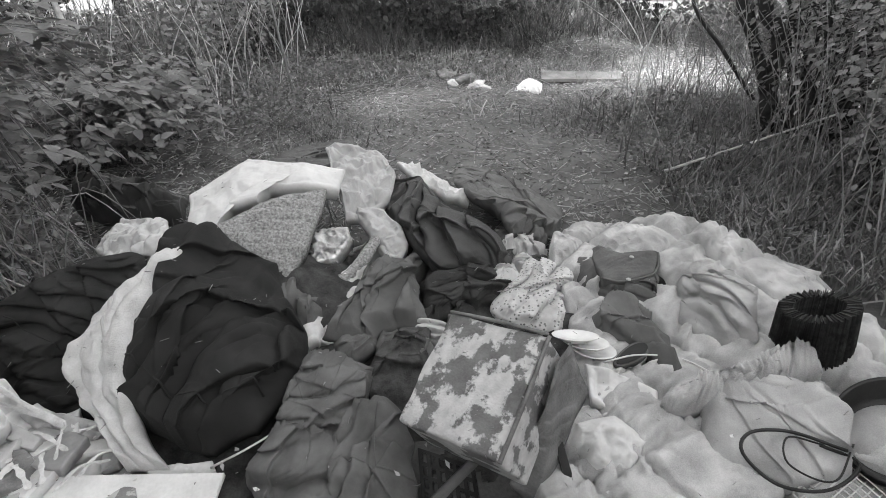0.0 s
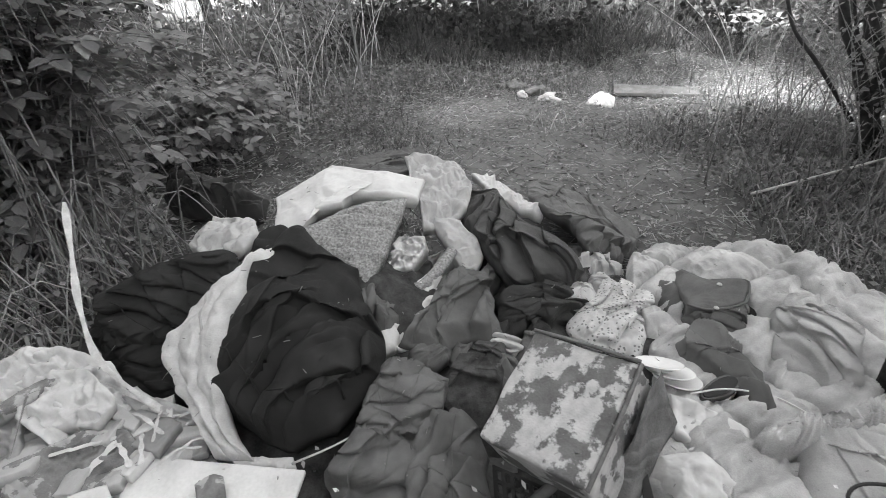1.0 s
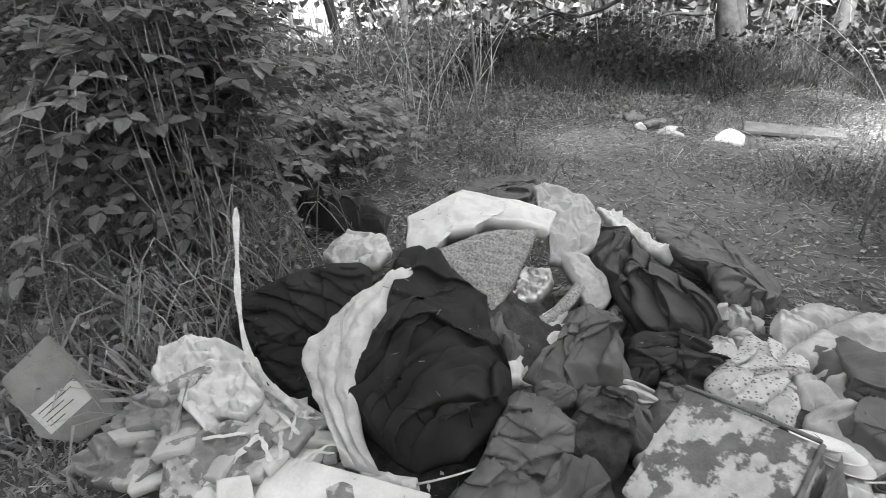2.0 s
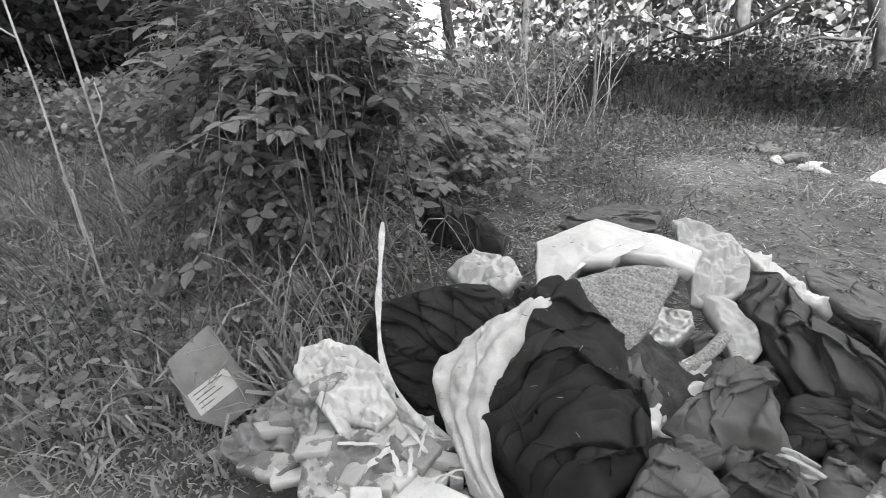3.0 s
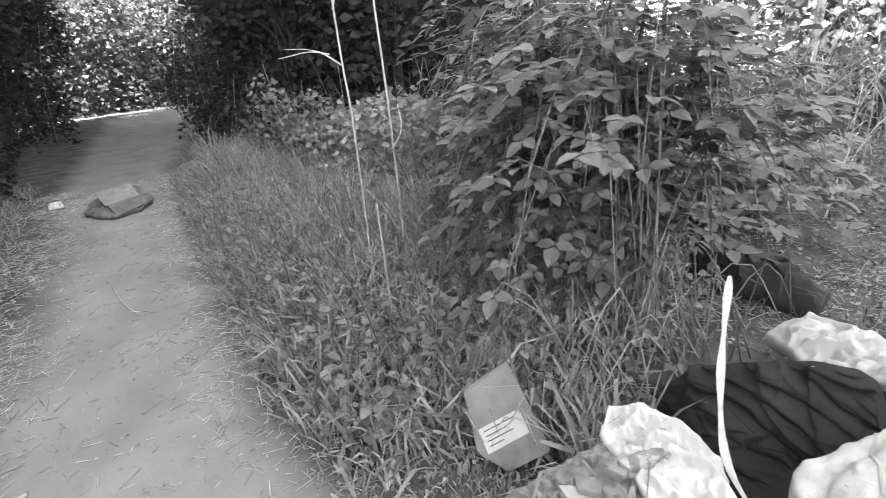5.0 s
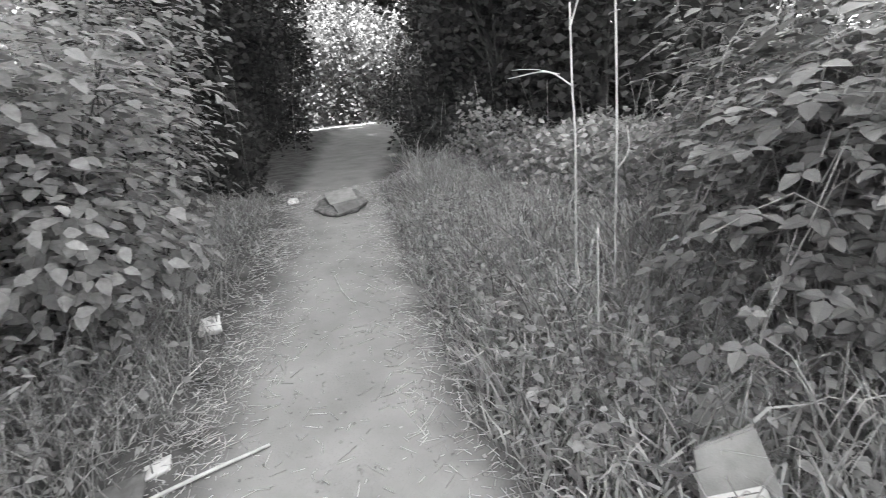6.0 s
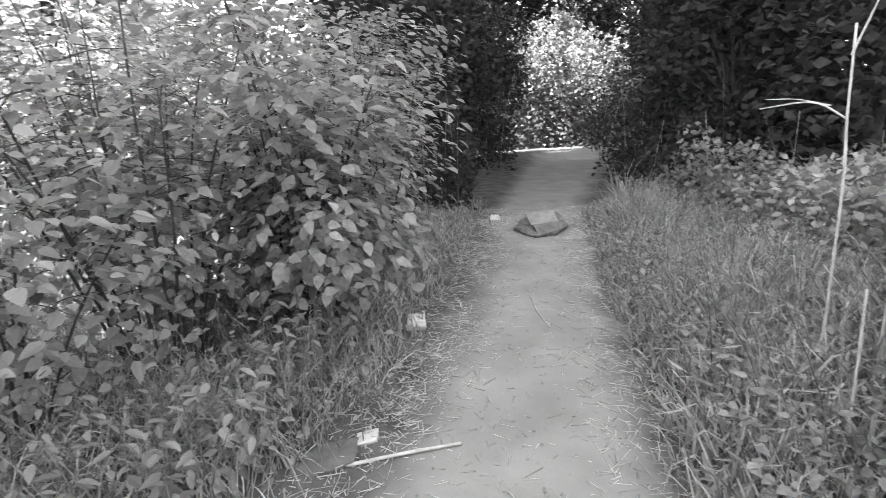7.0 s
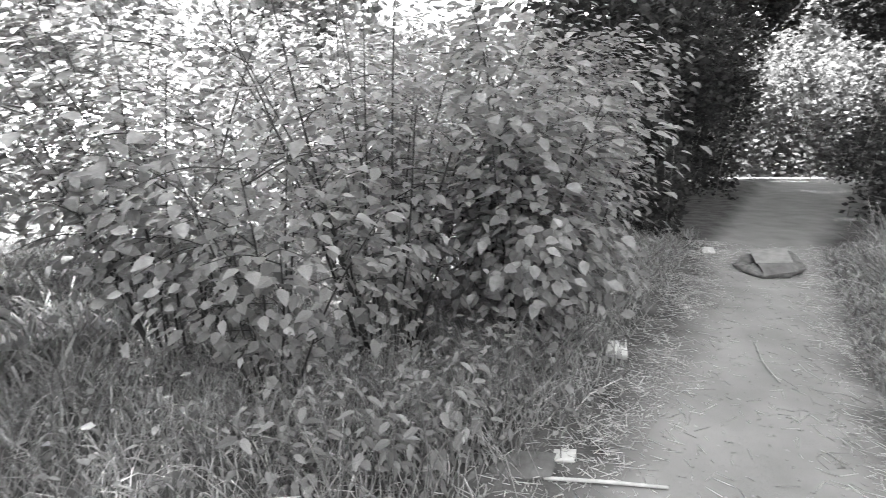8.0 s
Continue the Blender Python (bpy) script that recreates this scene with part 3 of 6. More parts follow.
heap()
cloth("quilt", [(0.50, 2.23, 0.13), (0.58, 2.23, 0.20), (0.86, 2.22, 0.22), (1.15, 2.13, 0.25), (1.32, 1.93, 0.22), (1.52, 1.74, 0.16), (1.57, 1.42, 0.10), (1.58, 1.10, 0.06), (1.30, 0.76, 0.05), (0.72, 0.75, 0.04), (0.29, 0.75, 0.04), (0.21, 0.94, 0.05), (0.35, 1.22, 0.07), (0.44, 1.56, 0.07), (0.43, 1.91, 0.10)], M_QUILT, "stained pale padded quilt spread over the ground", "quilt", 0.03, (0.006, 13, 35, 1.5), 0.007, 0.045, 0.009, 21, quilted=0.03)
cloth("black_garment", [(-1.85, 1.50, 0.16), (-1.72, 1.52, 0.33), (-1.53, 1.53, 0.45), (-1.36, 1.66, 0.47), (-1.22, 1.71, 0.44), (-1.08, 1.46, 0.38), (-1.20, 1.29, 0.33), (-1.20, 1.20, 0.25), (-1.16, 1.19, 0.15), (-1.35, 1.19, 0.10), (-1.56, 1.27, 0.10)], M_DARK2, "crumpled black jersey garment on the rubbish heap", "clothing", 0.0, (0.013, 11, 160, 2.2), 0.003, 0.03, 0.008, 3, calm=0.8)
cloth("skirt", [(-0.96, 1.62, 0.58), (-0.86, 1.69, 0.50), (-0.69, 1.68, 0.38), (-0.62, 1.56, 0.28), (-0.52, 1.40, 0.22), (-0.51, 1.24, 0.20), (-0.59, 1.08, 0.18), (-0.73, 1.01, 0.13), (-0.83, 1.03, 0.13), (-1.05, 1.12, 0.18), (-1.07, 1.17, 0.25), (-0.98, 1.29, 0.45), (-1.02, 1.52, 0.55)], M_DARK, "bunched black cotton skirt draped over the heap", "clothing", 0.05, (0.016, 10, 65, 2.2), 0.002, 0.035, 0.007, 4)
cloth("fleece_wrap", ([(-0.97, 1.60, 0.555), (-1.03, 1.50, 0.49), (-1.20, 1.38, 0.38), (-1.28, 1.28, 0.29), (-1.22, 1.18, 0.21), (-1.12, 1.09, 0.17), (-1.00, 0.98, 0.14)],
                      [(-0.92, 1.585, 0.575), (-0.92, 1.48, 0.58), (-0.95, 1.36, 0.53), (-0.96, 1.22, 0.44), (-0.98, 1.13, 0.34), (-0.95, 1.05, 0.24), (-0.86, 0.97, 0.15)]),
      M_FLEECE, "matted off-white fleece strip folded between black clothes", "fleece", 0.03, (0.009, 17, 62, 4), 0.008, 0.07, 0.007, 5, rolls=3)
cloth("foam_slab", [(-0.95, 1.78, 0.51), (-0.76, 1.95, 0.55), (-0.55, 2.08, 0.53), (-0.58, 1.91, 0.43), (-0.66, 1.66, 0.30), (-0.76, 1.73, 0.35), (-0.86, 1.74, 0.43)], M_FOAM, "torn slab of speckled crumb foam", "foam", 0.006, (0.003, 16, 0, 1), 0.005, 0.02, 0.007, 6, sharp=True)
cloth("plastic_sheet", [(-1.08, 1.78, 0.43), (-1.21, 2.13, 0.50), (-0.97, 2.31, 0.60), (-0.83, 2.22, 0.62), (-0.67, 2.21, 0.60), (-0.48, 2.19, 0.57), (-0.50, 2.08, 0.52), (-0.63, 2.05, 0.57), (-0.79, 2.01, 0.58), (-0.80, 1.92, 0.57), (-0.94, 1.93, 0.54), (-0.96, 1.83, 0.50), (-1.03, 1.79, 0.45)], M_WHITE, "white plastic sheet folded over the top of the heap", "plastic sheet", 0.025, (0.007, 8, 60, 1.5), 0.002, 0.03, 0.008, 7, stiff=True)
cloth("pale_cloth", [(-1.63, 1.96, 0.33), (-1.51, 2.06, 0.42), (-1.27, 2.00, 0.45), (-1.15, 1.80, 0.48), (-1.18, 1.71, 0.45), (-1.32, 1.73, 0.38), (-1.47, 1.82, 0.35)], M_PALE, "pale cloth flap pinned under the heap", "clothing", 0.03, (0.016, 14, 150, 2.5), 0.003, 0.02, 0.008, 8, stiff=True)
cloth("white_shirt", [(-0.64, 2.52, 0.58), (-0.51, 2.52, 0.58), (-0.35, 2.55, 0.52), (-0.28, 2.42, 0.44), (-0.30, 2.23, 0.40), (-0.40, 2.14, 0.36), (-0.49, 2.08, 0.38), (-0.52, 2.16, 0.50)], M_PALE, "off-white crumpled shirt on top of the heap", "clothing", 0.02, (0.020, 15, 70, 3), 0.004, 0.025, 0.007, 9, stiff=True)
cloth("light_rag", [(-0.49, 2.20, 0.38), (-0.32, 2.17, 0.37), (-0.23, 2.07, 0.33), (-0.20, 2.01, 0.27), (-0.23, 1.96, 0.22), (-0.30, 1.95, 0.23), (-0.38, 2.04, 0.31)], M_PALE, "light cotton rag hanging down the heap", "rag", 0.02, (0.014, 16, 110, 4), 0.003, 0.015, 0.006, 10, stiff=True)
cloth("foil_wrapper", [(-0.66, 1.94, 0.29), (-0.60, 2.02, 0.36), (-0.48, 2.05, 0.35), (-0.45, 1.99, 0.31), (-0.52, 1.90, 0.26), (-0.60, 1.86, 0.26)], M_FOIL, "crumpled shiny wrapper between foam and cloth", "wrapper", 0.03, (0.012, 26, 20, 2), 0.0, 0.012, 0.02, 11, paper=True)
cloth("paper_wrapper", [(-0.56, 1.71, 0.21), (-0.47, 1.83, 0.25), (-0.38, 1.92, 0.29), (-0.37, 1.84, 0.24), (-0.47, 1.71, 0.19), (-0.52, 1.70, 0.19)], M_WHITE2, "folded white paper lying among rags", "paper", 0.015, (0.010, 16, 45, 4), 0.0, 0.01, 0.03, 12, paper=True)
cloth("nylon_bag", [(-0.35, 2.29, 0.33), (-0.31, 2.50, 0.38), (-0.16, 2.49, 0.38), (0.00, 2.22, 0.34), (0.19, 2.13, 0.28), (0.27, 2.03, 0.18), (0.18, 1.94, 0.14), (-0.03, 1.89, 0.17), (-0.14, 1.99, 0.24), (-0.24, 2.12, 0.29)], M_SLATE, "dark slate nylon bag slumped on the heap", "bag", 0.04, (0.016, 9, 140, 1.5), 0.003, 0.03, 0.008, 13, radial=(-0.1, 2.45, 0.40))
cloth("canvas_jacket", [(0.02, 3.04, 0.20), (0.18, 3.08, 0.19), (0.45, 2.84, 0.12), (0.61, 2.65, 0.04), (0.54, 2.43, 0.04), (0.29, 2.25, 0.16), (0.21, 2.43, 0.22), (0.04, 2.61, 0.27)], M_OLIVE, "faded grey canvas jacket at the back of the heap", "clothing", 0.03, (0.012, 16, 130, 3), 0.003, 0.025, 0.009, 14)
cloth("white_rag", [(-0.32, 2.78, 0.36), (-0.19, 2.78, 0.32), (-0.11, 2.78, 0.29), (0.10, 2.62, 0.20), (0.09, 2.55, 0.20), (-0.09, 2.54, 0.28), (-0.17, 2.58, 0.34)], M_WHITE2, "white crumpled rag behind the dark bag", "rag", 0.03, (0.018, 18, 140, 2), 0.004, 0.02, 0.008, 15, stiff=True)
cloth("grey_shirt", [(-0.38, 1.87, 0.22), (-0.17, 1.94, 0.24), (-0.14, 1.74, 0.18), (-0.09, 1.54, 0.15), (-0.22, 1.54, 0.15), (-0.32, 1.47, 0.14), (-0.49, 1.47, 0.17), (-0.43, 1.60, 0.18), (-0.39, 1.73, 0.20)], M_GREYC, "grey jersey shirt hanging down the middle of the heap", "clothing", 0.03, (0.012, 14, 80, 3), 0.002, 0.02, 0.007, 16)
cloth("dark_rag", [(-0.15, 1.82, 0.18), (-0.00, 1.90, 0.18), (0.13, 1.97, 0.16), (0.27, 1.91, 0.10), (0.15, 1.71, 0.10), (-0.01, 1.66, 0.15), (-0.11, 1.61, 0.15)], M_RAG, "dark twisted rag beside the grey shirt", "rag", 0.03, (0.012, 25, 30, 2), 0.004, 0.02, 0.007, 17)
cloth("plastic_scrap", [(-0.64, 1.60, 0.25), (-0.56, 1.67, 0.23), (-0.44, 1.73, 0.20), (-0.44, 1.60, 0.18), (-0.44, 1.47, 0.16), (-0.51, 1.46, 0.18), (-0.59, 1.51, 0.22)], M_WHITE2, "torn white plastic and paper scraps", "plastic", 0.0, (0.020, 20, 40, 1.5), 0.0, 0.012, 0.008, 18, stiff=True)
cloth("knitted_rag", [(-0.30, 1.38, 0.14), (-0.19, 1.51, 0.17), (-0.08, 1.52, 0.18), (-0.11, 1.24, 0.14), (-0.17, 1.15, 0.10), (-0.26, 1.19, 0.13), (-0.31, 1.25, 0.14)], M_NET, "dark coarse knitted rag full of straw", "rag", 0.02, (0.008, 22, 10, 1.5), 0.008, 0.015, 0.007, 19)
cloth("jeans", [(-0.52, 1.32, 0.21), (-0.41, 1.37, 0.19), (-0.28, 1.34, 0.16), (-0.29, 1.20, 0.16), (-0.30, 1.09, 0.13), (-0.34, 0.91, 0.06), (-0.51, 0.79, 0.04), (-0.64, 0.98, 0.09), (-0.56, 1.10, 0.17)], M_DENIM, "faded grey denim jeans lying in front of the heap", "clothing", 0.035, (0.013, 13, 10, 2), 0.002, 0.03, 0.007, 20)
cloth("jeans", [(-0.30, 1.16, 0.16), (-0.19, 1.17, 0.15), (-0.15, 1.11, 0.13), (-0.10, 0.91, 0.05), (-0.14, 0.79, 0.03), (-0.32, 0.79, 0.04), (-0.36, 0.94, 0.09), (-0.36, 1.07, 0.14)], M_DENIM, "faded denim trouser leg folded over itself", "clothing", 0.05, (0.012, 13, 60, 2), 0.002, 0.03, 0.007, 22)
cloth("spotted_dress", [(0.14, 1.67, 0.15), (0.24, 1.85, 0.15), (0.35, 2.00, 0.18), (0.43, 1.94, 0.17), (0.52, 1.82, 0.13), (0.45, 1.61, 0.11), (0.40, 1.52, 0.13), (0.22, 1.56, 0.15)], M_FLORAL, "pale spotted cotton dress crumpled by the tin", "clothing", 0.03, (0.012, 19, 50, 1.8), 0.004, 0.02, 0.007, 23)
satchel = cloth("satchel", [(0.601, 1.738, 0.235), (0.701, 1.721, 0.24), (0.832, 1.757, 0.24), (0.849, 1.743, 0.2), (0.801, 1.693, 0.16), (0.765, 1.635, 0.12), (0.722, 1.64, 0.11), (0.621, 1.714, 0.12), (0.601, 1.75, 0.16)], M_JACKET, "worn grey twill satchel with a buttoned flap on the quilt", "bag", 0.05, (0.004, 10, 150, 1.6), 0.002, 0.05, 0.007, 24)
for nm, pts, dm, sd in (("flap", [(0.622, 1.968, 0.23), (0.662, 1.985, 0.24), (0.739, 1.868, 0.265), (0.859, 1.87, 0.27), (0.876, 1.843, 0.265), (0.821, 1.729, 0.255), (0.682, 1.676, 0.255), (0.606, 1.713, 0.25)], 0.02, 124), ("gusset", [(0.833, 1.75, 0.24), (0.867, 1.729, 0.23), (0.896, 1.708, 0.15), (0.852, 1.707, 0.1), (0.783, 1.659, 0.1), (0.802, 1.72, 0.18)], 0.0, 125), ("strap_end", [(0.878, 1.853, 0.22), (0.908, 1.822, 0.22), (0.981, 1.794, 0.16), (0.937, 1.762, 0.14), (0.911, 1.791, 0.18), (0.871, 1.8, 0.2)], 0.02, 126), ("side_pocket", [(0.529, 1.869, 0.17), (0.573, 1.938, 0.2), (0.621, 1.909, 0.22), (0.659, 1.817, 0.22), (0.617, 1.74, 0.17), (0.553, 1.764, 0.13)], 0.03, 127)):
    piece = cloth(nm, pts, M_JACKET if nm != "gusset" else M_RAG, "", "", dm, (0.003, 10, 20, 1.6), 0.002, 0.02, 0.007, sd)
    piece.parent = satchel
tube("flap_hem", [(0.735, 1.86, 0.27), (0.854, 1.862, 0.275), (0.872, 1.835, 0.27), (0.816, 1.722, 0.26), (0.677, 1.667, 0.262), (0.603, 1.706, 0.255)], 0.005, 0.005, M_JACKET, satchel, 6, 30)
tube("pocket_rim", [(0.573, 1.938, 0.2), (0.621, 1.909, 0.22), (0.659, 1.817, 0.22)], 0.008, 0.006, M_OLIVE, satchel, 6, 16)
cloth("pillow", [(0.91, 1.74, 0.20), (1.05, 1.71, 0.24), (1.14, 1.59, 0.24), (1.08, 1.38, 0.20), (0.97, 1.38, 0.18), (0.86, 1.49, 0.18)], M_PILLOW, "stained pale pillow bulging from the quilt", "pillow", 0.05, (0.012, 16, 120, 2), 0.003, 0.05, 0.008, 25)
cloth("pillow", [(0.78, 1.18, 0.15), (0.86, 1.23, 0.20), (1.06, 1.18, 0.22), (1.14, 1.02, 0.17), (1.07, 0.89, 0.13), (0.91, 0.87, 0.12), (0.75, 0.99, 0.12)], M_PILLOW, "flattened stained pillow on the quilt", "pillow", 0.035, (0.012, 16, 120, 2), 0.003, 0.05, 0.008, 26)
cloth("gathered_sheet", [(0.63, 1.12, 0.15), (0.68, 1.18, 0.18), (0.83, 1.22, 0.20), (1.03, 1.28, 0.19), (1.23, 1.30, 0.17), (1.19, 1.21, 0.17), (0.94, 1.16, 0.19), (0.69, 1.10, 0.15)], M_QUILT, "gathered elastic edge of a stained sheet", "bedding", 0.05, (0.008, 14, 20, 1), 0.003, 0.03, 0.005, 27, wave=(0.007, 0.022))
cloth("plastic_wrap", [(0.45, 1.30, 0.20), (0.54, 1.25, 0.19), (0.66, 1.19, 0.17), (0.64, 1.11, 0.14), (0.52, 1.12, 0.14), (0.44, 1.17, 0.17)], M_WHITE, "white plastic wrapping lying by the crockery", "plastic", 0.01, (0.016, 12, 160, 2), 0.0, 0.02, 0.008, 28, stiff=True)
cloth("sleeve", [(0.64, 1.66, 0.14), (0.73, 1.59, 0.15), (0.77, 1.30, 0.16), (0.74, 1.25, 0.16), (0.69, 1.34, 0.15), (0.52, 1.54, 0.14)], M_GREYC, "grey sleeve stretched over the quilt", "clothing", 0.04, (0.01, 14, 130, 4), 0.002, 0.025, 0.007, 29)
cloth("white_cloth", [(0.34, 1.04, 0.10), (0.37, 1.08, 0.16), (0.49, 1.09, 0.17), (0.58, 1.03, 0.12), (0.50, 0.95, 0.08), (0.40, 0.94, 0.08)], M_WHITE2, "bundled white cloth in front of the quilt", "cloth", 0.07, (0.010, 18, 60, 1.8), 0.003, 0.03, 0.007, 30, stiff=True)
cloth("printed_card", [(-1.52, 0.80, 0.24), (-1.41, 0.94, 0.24), (-1.28, 0.99, 0.20), (-1.15, 0.93, 0.10), (-1.33, 0.64, 0.04), (-1.47, 0.68, 0.15)], M_STRIPE, "torn printed card with light and grey areas", "card", 0.0, (0.016, 15, 120, 2.5), 0.0, 0.01, 0.055, 31, paper=True)
cloth("white_bag", [(-1.76, 0.99, 0.31), (-1.79, 1.08, 0.36), (-1.71, 1.15, 0.38), (-1.55, 1.16, 0.38), (-1.46, 1.19, 0.30), (-1.35, 1.12, 0.18), (-1.36, 0.98, 0.18), (-1.46, 0.89, 0.24), (-1.60, 0.94, 0.29)], M_WHITE2, "crumpled white plastic bag beside the black garment", "bag", 0.0, (0.020, 24, 60, 1.6), 0.0, 0.02, 0.008, 32, stiff=True)
cloth("clear_bag", [(-1.97, 0.71, 0.06), (-1.83, 0.89, 0.20), (-1.74, 1.00, 0.29), (-1.61, 0.98, 0.28), (-1.54, 0.86, 0.20), (-1.54, 0.77, 0.08), (-1.78, 0.73, 0.05)], M_CLEAR, "cloudy clear plastic bag lying on the grass", "bag", 0.03, (0.016, 26, 40, 1.6), 0.006, 0.02, 0.007, 33, stiff=True)
cloth("felt_mat", [(-1.48, 3.44, 0.05), (-1.19, 3.91, 0.06), (-0.78, 3.94, 0.10), (-0.79, 3.29, 0.20), (-1.07, 3.26, 0.12), (-1.33, 3.32, 0.05)], M_GREYC, "grey felt mat lying behind the heap", "mat", 0.02, (0.006, 6, 0, 1), 0.003, 0.015, 0.02, 36, sharp=True)
cloth("dark_sack", [(-2.42, 2.88, 0.08), (-2.31, 2.96, 0.20), (-1.99, 2.88, 0.26), (-1.59, 2.75, 0.20), (-1.62, 2.68, 0.10), (-2.09, 2.73, 0.08)], M_SLATE, "dark sack slumped by the brambles", "sack", 0.06, (0.018, 7, 20, 2), 0.003, 0.04, 0.012, 37)


for k in range(64):
    cx, cy = rnd.uniform(-1.25, 0.5), rnd.uniform(1.15, 2.5)
    cz = 0.30 * math.exp(-(((cx + 0.9) / 0.5) ** 2 + ((cy - 1.75) / 0.45) ** 2)) + 0.12 * math.exp(-(((cx - 0.15) / 0.75) ** 2 + ((cy - 1.75) / 0.6) ** 2)) + 0.015
    rx, ry, a0 = rnd.uniform(0.06, 0.15), rnd.uniform(0.05, 0.11), rnd.uniform(0, 3.14)
    ring = []
    for j in range(7):
        a = 2 * math.pi * j / 7
        q = rnd.uniform(0.7, 1.2)
        ex, ey = rx * q * math.cos(a), ry * q * math.sin(a)
        ring.append((cx + ex * math.cos(a0) - ey * math.sin(a0), cy + ex * math.sin(a0) + ey * math.cos(a0), cz + rnd.uniform(-0.02, 0.03)))
    kind = k % 7
    mt = (M_RAG, M_GREYC, M_PALE, M_OLIVE, M_DENIM, M_WHITE2, M_SLATE)[kind]
    nm, lb = (("rag", "small dark rag stuffed into the heap"), ("rag", "small grey rag in the heap"), ("rag", "pale cotton rag in the heap"), ("rag", "faded canvas rag in the heap"),
              ("rag", "scrap of faded denim in the heap"), ("paper_scrap", "crumpled white paper in the heap"), ("rag", "slate nylon scrap in the heap"))[kind]
    cloth(nm, ring, mt, lb, "rag" if nm == "rag" else "paper", 0.03, (0.010, 18, rnd.uniform(0, 180), 2.5), 0.003, 0.015, 0.009, 200 + k, sharp=k % 2 == 0, stiff=kind == 5)

by_name = {}
for ob in list(scene.objects):
    by_name.setdefault(ob.name, ob)
seam("waist_seam", by_name["jeans"], [(-0.57, 1.06), (-0.42, 1.02), (-0.30, 1.06)], 0.0014, M_GREYC)
seam("leg_seam", by_name["jeans"], [(-0.42, 1.36), (-0.44, 1.15), (-0.42, 0.92)], 0.0014, M_GREYC)
seam("pocket_seam", by_name["jeans"], [(-0.52, 1.22), (-0.47, 1.12), (-0.38, 1.14), (-0.36, 1.25)], 0.0014, M_GREYC)
seam("leg_seam", by_name["jeans.001"], [(-0.22, 1.19), (-0.24, 1.05), (-0.22, 0.88)], 0.0014, M_GREYC)
seam("hem", by_name["jeans.001"], [(-0.32, 0.95), (-0.22, 0.92), (-0.12, 0.94)], 0.004, M_DENIM)
seam("hem", by_name["skirt"], [(-1.0, 1.17), (-0.85, 1.09), (-0.72, 1.07), (-0.6, 1.14)], 0.004, M_DARK)
seam("side_seam", by_name["black_garment"], [(-1.6, 1.42), (-1.4, 1.36), (-1.2, 1.38)], 0.003, M_DARK2)
seam("strap", by_name["nylon_bag"], [(-0.2, 2.42), (-0.08, 2.25), (0.1, 2.18)], 0.007, M_SLATE)
seam("side_seam", by_name["grey_shirt"], [(-0.3, 1.86), (-0.28, 1.7), (-0.32, 1.56)], 0.0025, M_GREYC)
seam("side_seam", by_name["canvas_jacket"], [(0.1, 2.9), (0.25, 2.7), (0.4, 2.55)], 0.004, M_OLIVE)
seam("bound_edge", by_name["fleece_wrap"], [(-1.16, 1.45), (-1.14, 1.32), (-1.08, 1.2)], 0.005, M_PALE)
seam("piping", by_name["quilt"], [(0.55, 2.24), (0.85, 2.26), (1.12, 2.16), (1.30, 1.98), (1.50, 1.78)], 0.007, M_QUILT)


def tin_box():
    """An upturned tin case with its paint peeling, tipped on the heap."""
    tl, tr, bl = Vector((0.0, 1.246, 0.463)), Vector((0.262, 1.06, 0.525)), Vector((-0.094, 0.942, 0.325))
    ex, ey = tr - tl, bl - tl
    w, h = ex.length, ey.length
    ex.normalize()
    n = ex.cross(ey).normalized()
    n = n if n.z > 0 else -n
    ey = n.cross(ex) if n.cross(ex).dot(bl - tl) > 0 else ex.cross(n)
    rot = Matrix((ex, ey, n)).transposed().to_4x4()
    box = empty("tin_box")
    box.matrix_world = Matrix.Translation(tl) @ rot
    bm = bmesh.new()
    bmesh.ops.create_cube(bm, size=1.0)
    for v in bm.verts:
        v.co = Vector(((v.co.x + 0.5) * w, (v.co.y + 0.5) * h, (v.co.z - 0.5) * 0.21))
    bmesh.ops.subdivide_edges(bm, edges=bm.edges[:], cuts=9, use_grid_fill=True)
    for v in bm.verts:
        q = v.co * 9
        dent = noise.noise(q * 0.9) * 0.010 + noise.noise(q * 2.7) * 0.004
        v.co += Vector((noise.noise(q + Vector((7, 0, 0))) * 0.006, noise.noise(q + Vector((0, 9, 0))) * 0.006, dent))
    body = part("body", bm, M_PEEL, box, smooth=True)
    mod = body.modifiers.new("bevel", "BEVEL")
    mod.width, mod.segments, mod.angle_limit = 0.008, 2, radians(50)
    v, f = tube_data([(0, -0.004, 0.002), (w * 0.5, -0.006, 0.006), (w, -0.004, 0.002)], 0.006, 0.006, 6)
    mesh_object("rim", v, f, M_BOARD, box)
    v, f = tube_data([(w + 0.004, 0, 0.0), (w + 0.008, h * 0.5, 0.003), (w + 0.004, h, 0.0)], 0.006, 0.006, 6)
    mesh_object("rim", v, f, M_BOARD, box)
    tagged(box, "dented tin box with peeling pale paint, tipped on the heap", "box")


